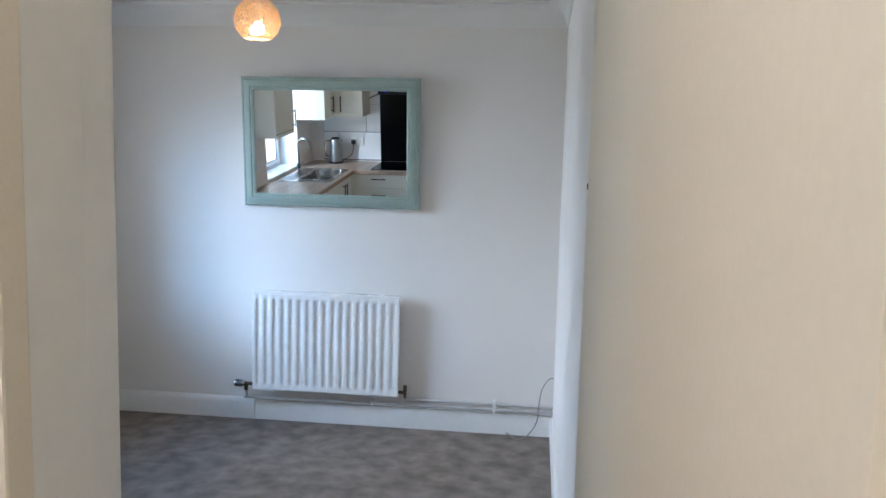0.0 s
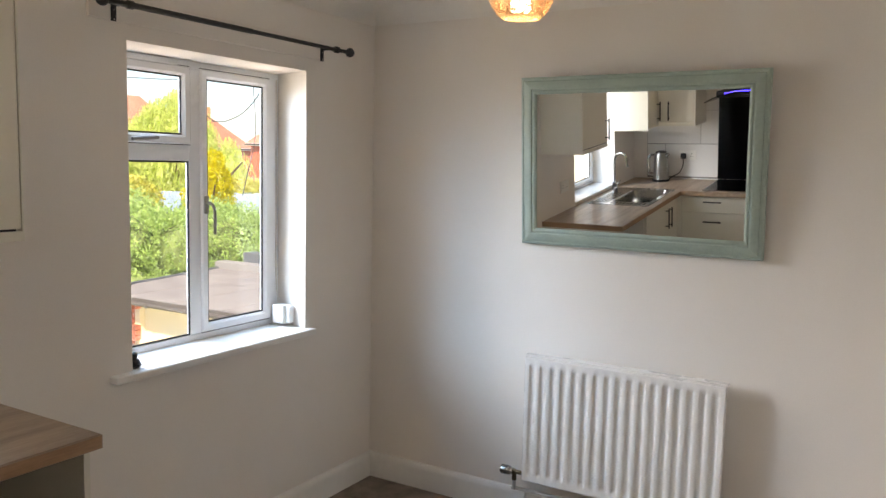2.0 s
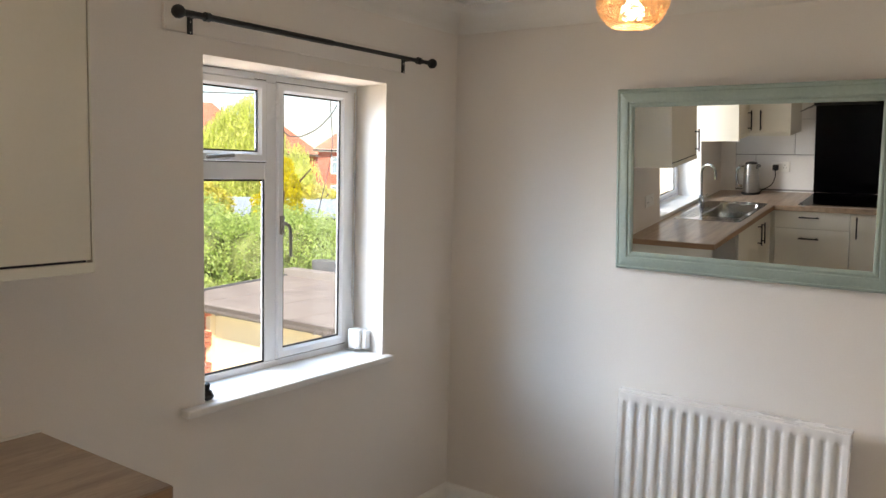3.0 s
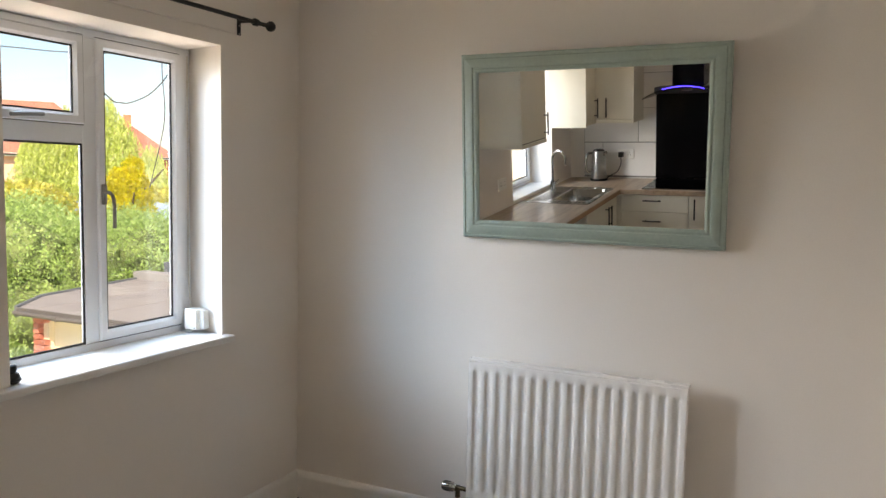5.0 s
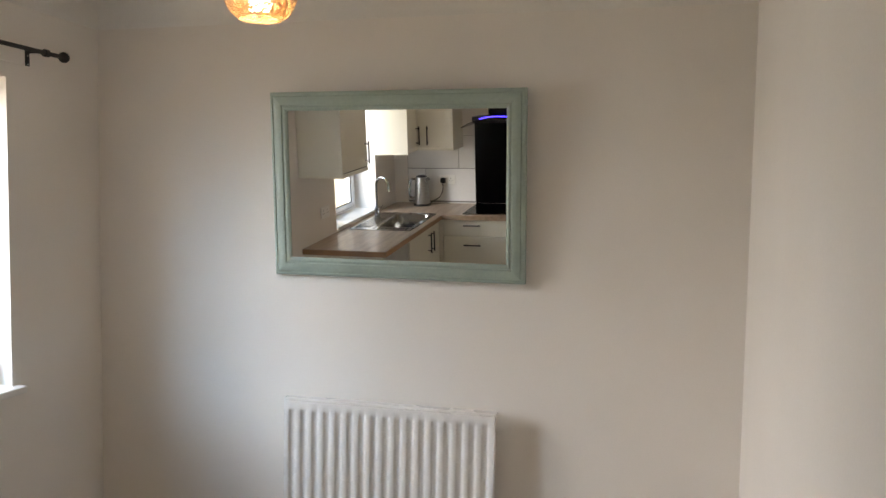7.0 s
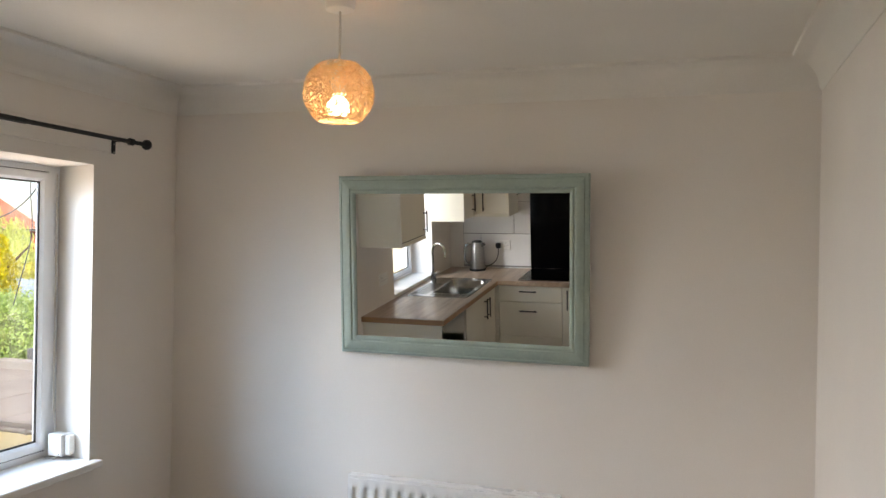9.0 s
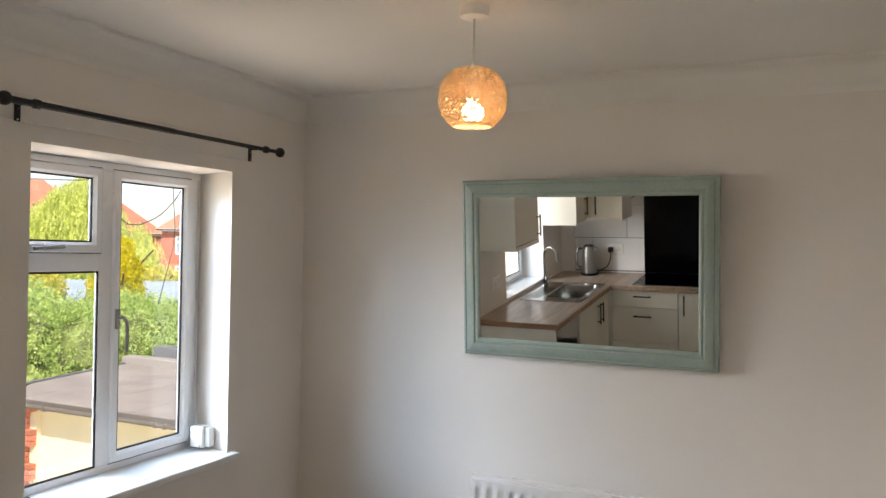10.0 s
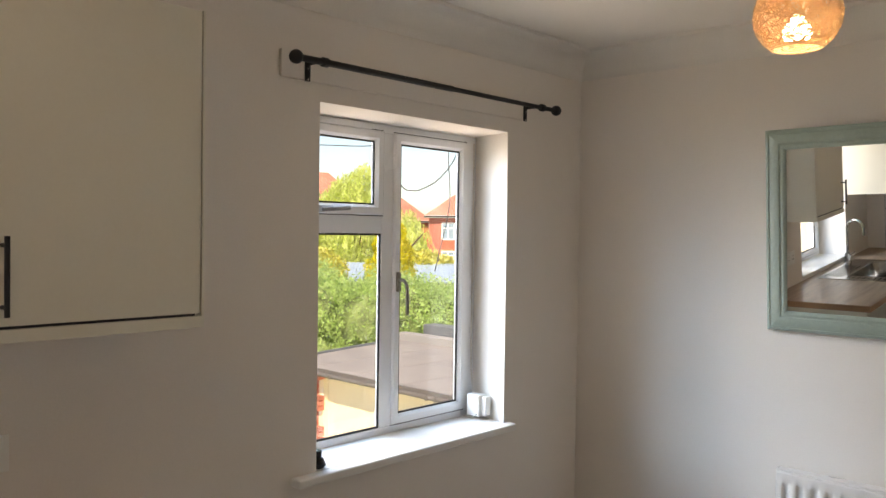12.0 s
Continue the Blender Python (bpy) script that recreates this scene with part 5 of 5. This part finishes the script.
def weeping_leaves(name, blobs, strands, size, mat, seed):
    """Narrow leaves along strands that hang from the upper side of the clumps."""
    rng = np.random.default_rng(seed)
    b = np.array(blobs, float)
    wgt = b[:, 3] * b[:, 5]
    centres = []
    for k in rng.choice(len(b), strands, p=wgt / wgt.sum()):
        d = rng.normal(size=3)
        d /= np.linalg.norm(d)
        d[2] = abs(d[2]) * 0.9 + 0.05
        p = b[k, :3] + d * b[k, 3:6] * rng.uniform(0.7, 1.05)
        n = int(rng.uniform(10, 30))
        sway = rng.normal(size=2) * 0.012 + d[:2] * 0.012
        run = np.arange(n)[:, None]
        line = p + np.hstack([run * sway, -run * 0.065]) + rng.normal(size=(n, 3)) * 0.022
        centres.append(line)
    c = np.vstack(centres)
    m = len(c)
    a1 = rng.normal(size=(m, 3)) * 0.45 + np.array([0, 0, -1.0])
    a1 /= np.linalg.norm(a1, axis=1, keepdims=True)
    a2 = np.cross(a1, rng.normal(size=(m, 3)))
    a2 /= np.linalg.norm(a2, axis=1, keepdims=True)
    s = size * rng.uniform(0.6, 1.4, (m, 1))
    v = np.stack([c - a1 * s, c + a2 * s * 0.3, c + a1 * s, c - a2 * s * 0.3], 1).reshape(-1, 3)
    me = bpy.data.meshes.new(name)
    me.from_pydata(v.tolist(), [], np.arange(4 * m).reshape(-1, 4).tolist())
    me.materials.append(mat)
    return me


def tree(az, dist, trunk_h, blobs, count, size, mat, label, seed, droop=0.0):
    t = new("tree")
    t.matrix_basis = afar(az, dist)
    tagged(t, label, "tree")
    bm = bmesh.new()
    rod(bm, (0, 0, GROUND), (0.05, 0, trunk_h), 0.18, 0.07, 10)
    rg = random.Random(seed)
    for k in range(7):
        z = GROUND + (trunk_h - GROUND) * (0.4 + 0.08 * k)
        rod(bm, (0, 0, z), (rg.uniform(-0.9, 0.9), rg.uniform(-0.7, 0.7), z + rg.uniform(0.5, 1.1)), 0.06, 0.02, 7)
    under(t, "trunk", bm, M_BARK, "brown bark")
    ob = new("crown", weeping_leaves("crown", blobs, count, size, mat, seed) if droop else leaves("crown", blobs, count, size, mat, seed))
    ob.parent = t
    return t


tree(46.7, 23, 1.0, [(0.12, 0, 1.5, 0.28, 0.2, 0.42), (-0.22, 0, 1.2, 0.3, 0.3, 0.4), (0.1, 0, 1.0, 0.5, 0.42, 0.55), (-0.06, 0, 0.4, 0.68, 0.55, 0.65), (0.05, 0, -0.3, 0.75, 0.6, 0.8), (0, 0, -1.3, 0.8, 0.65, 0.9)],
     38000, 0.042, M_GOLD, "golden upright conifer behind the hedge", 21)
tree(49.2, 36, 2.6, [(0.3, 0, 4.0, 0.7, 0.8, 0.7), (-0.4, 0, 3.5, 0.8, 0.8, 0.8), (-0.9, 0, 2.8, 0.9, 0.9, 1.0), (0.85, 0, 2.8, 0.8, 0.8, 1.1), (-1.8, 0, 2.0, 0.8, 0.8, 1.2), (0, 0, 1.8, 1.2, 1.1, 1.4), (-0.9, 0, 0.9, 0.9, 0.8, 1.5), (1.3, 0, 1.3, 0.7, 0.7, 1.5), (0.3, 0, 0, 1.2, 1, 1.4), (-2.0, 0, 0.4, 0.9, 0.8, 1.3)],
     2600, 0.085, M_WILLOW, "pale green weeping willow in the gardens", 22, 1.4)
tree(45.5, 42, 0.8, [(-0.1, 0, 2.2, 0.55, 0.6, 0.7), (0.35, 0, 1.5, 0.6, 0.6, 0.9), (-0.4, 0, 1.3, 0.6, 0.7, 1.0), (0.2, 0, 0.4, 0.8, 0.8, 1.2)],
     330, 0.09, M_WILLOW, "pale green tree before the houses", 23, 1.2)
tree(52.4, 25, 0.3, [(0, 0, 0.65, 0.75, 0.7, 0.55), (0.62, 0, 0.4, 0.5, 0.6, 0.5), (-0.9, 0, 0.6, 0.8, 0.7, 0.6)], 7000, 0.07, M_SHRUB, "yellow-green leafy garden shrub", 24)
tree(44.4, 33, 0.2, [(0, 0, 0.35, 0.6, 0.6, 0.55), (0.8, 0, 0.2, 0.5, 0.5, 0.5), (-0.7, 0, 0.4, 0.5, 0.5, 0.6)], 4000, 0.09, M_SHRUB, "yellow-green leafy garden shrub", 25)

# far wooded hill
bm = bmesh.new()
rows = []
for k in range(41):
    az = 20 + 50 * k / 40
    m = afar(az, 900).translation
    z = 30 + 7 * math.sin(az * 0.35 + 1) + 3 * math.sin(az * 1.1)
    far = afar(az, 1100).translation
    rows.append([bm.verts.new((m.x, m.y, GROUND)), bm.verts.new((m.x * 1.05, m.y * 1.05, z * 0.8)), bm.verts.new((far.x, far.y, z)), bm.verts.new((far.x * 1.2, far.y * 1.2, GROUND))])
for a, b in zip(rows, rows[1:]):
    for k in range(3):
        bm.faces.new((a[k], a[k + 1], b[k + 1], b[k]))
solid("far_hill", bm, M_HILL, "hazy wooded hill on the horizon", "hill", "structure", smooth=True)

# wall of the next building seen out of the kitchen window
solid("neighbour_wall", boxes((-3.2, -2.9, -11.0, -3.9, GROUND, 3.2)), M_NEXT, "white rendered wall of the next building", "wall", "structure")

# loose aerial wires hanging outside the window
wires = thing("outside_wires", "thin dark wires hanging outside the window", "wires", (-0.45, -0.5, 1.8))
part("wire", tube(bmesh.new(), smooth_points([(-0.281, -0.95, 2.3), (-0.43, -0.90, 2.15), (-0.45, -0.79, 1.93), (-0.45, -0.661, 1.812), (-0.45, -0.60, 1.799), (-0.45, -0.549, 1.806), (-0.45, -0.444, 1.853), (-0.45, -0.339, 1.951), (-0.44, -0.27, 2.1), (-0.281, -0.25, 2.3)], 6), 0.0028, 6), M_BLKPLASTIC, wires)
part("wire", tube(bmesh.new(), smooth_points([(-0.281, -1.50, 1.90), (-0.43, -1.40, 1.925), (-0.45, -1.10, 1.949), (-0.45, -0.843, 1.968), (-0.45, -0.5, 2.02), (-0.281, -0.3, 2.1)], 6), 0.002, 6), M_BLKPLASTIC, wires)
part("wire", tube(bmesh.new(), smooth_points([(-0.281, -0.36, 2.3), (-0.43, -0.37, 2.2), (-0.45, -0.377, 1.979), (-0.45, -0.365, 1.751), (-0.45, -0.431, 1.523), (-0.45, -0.455, 1.45)], 6), 0.0025, 6), M_BLKPLASTIC, wires)
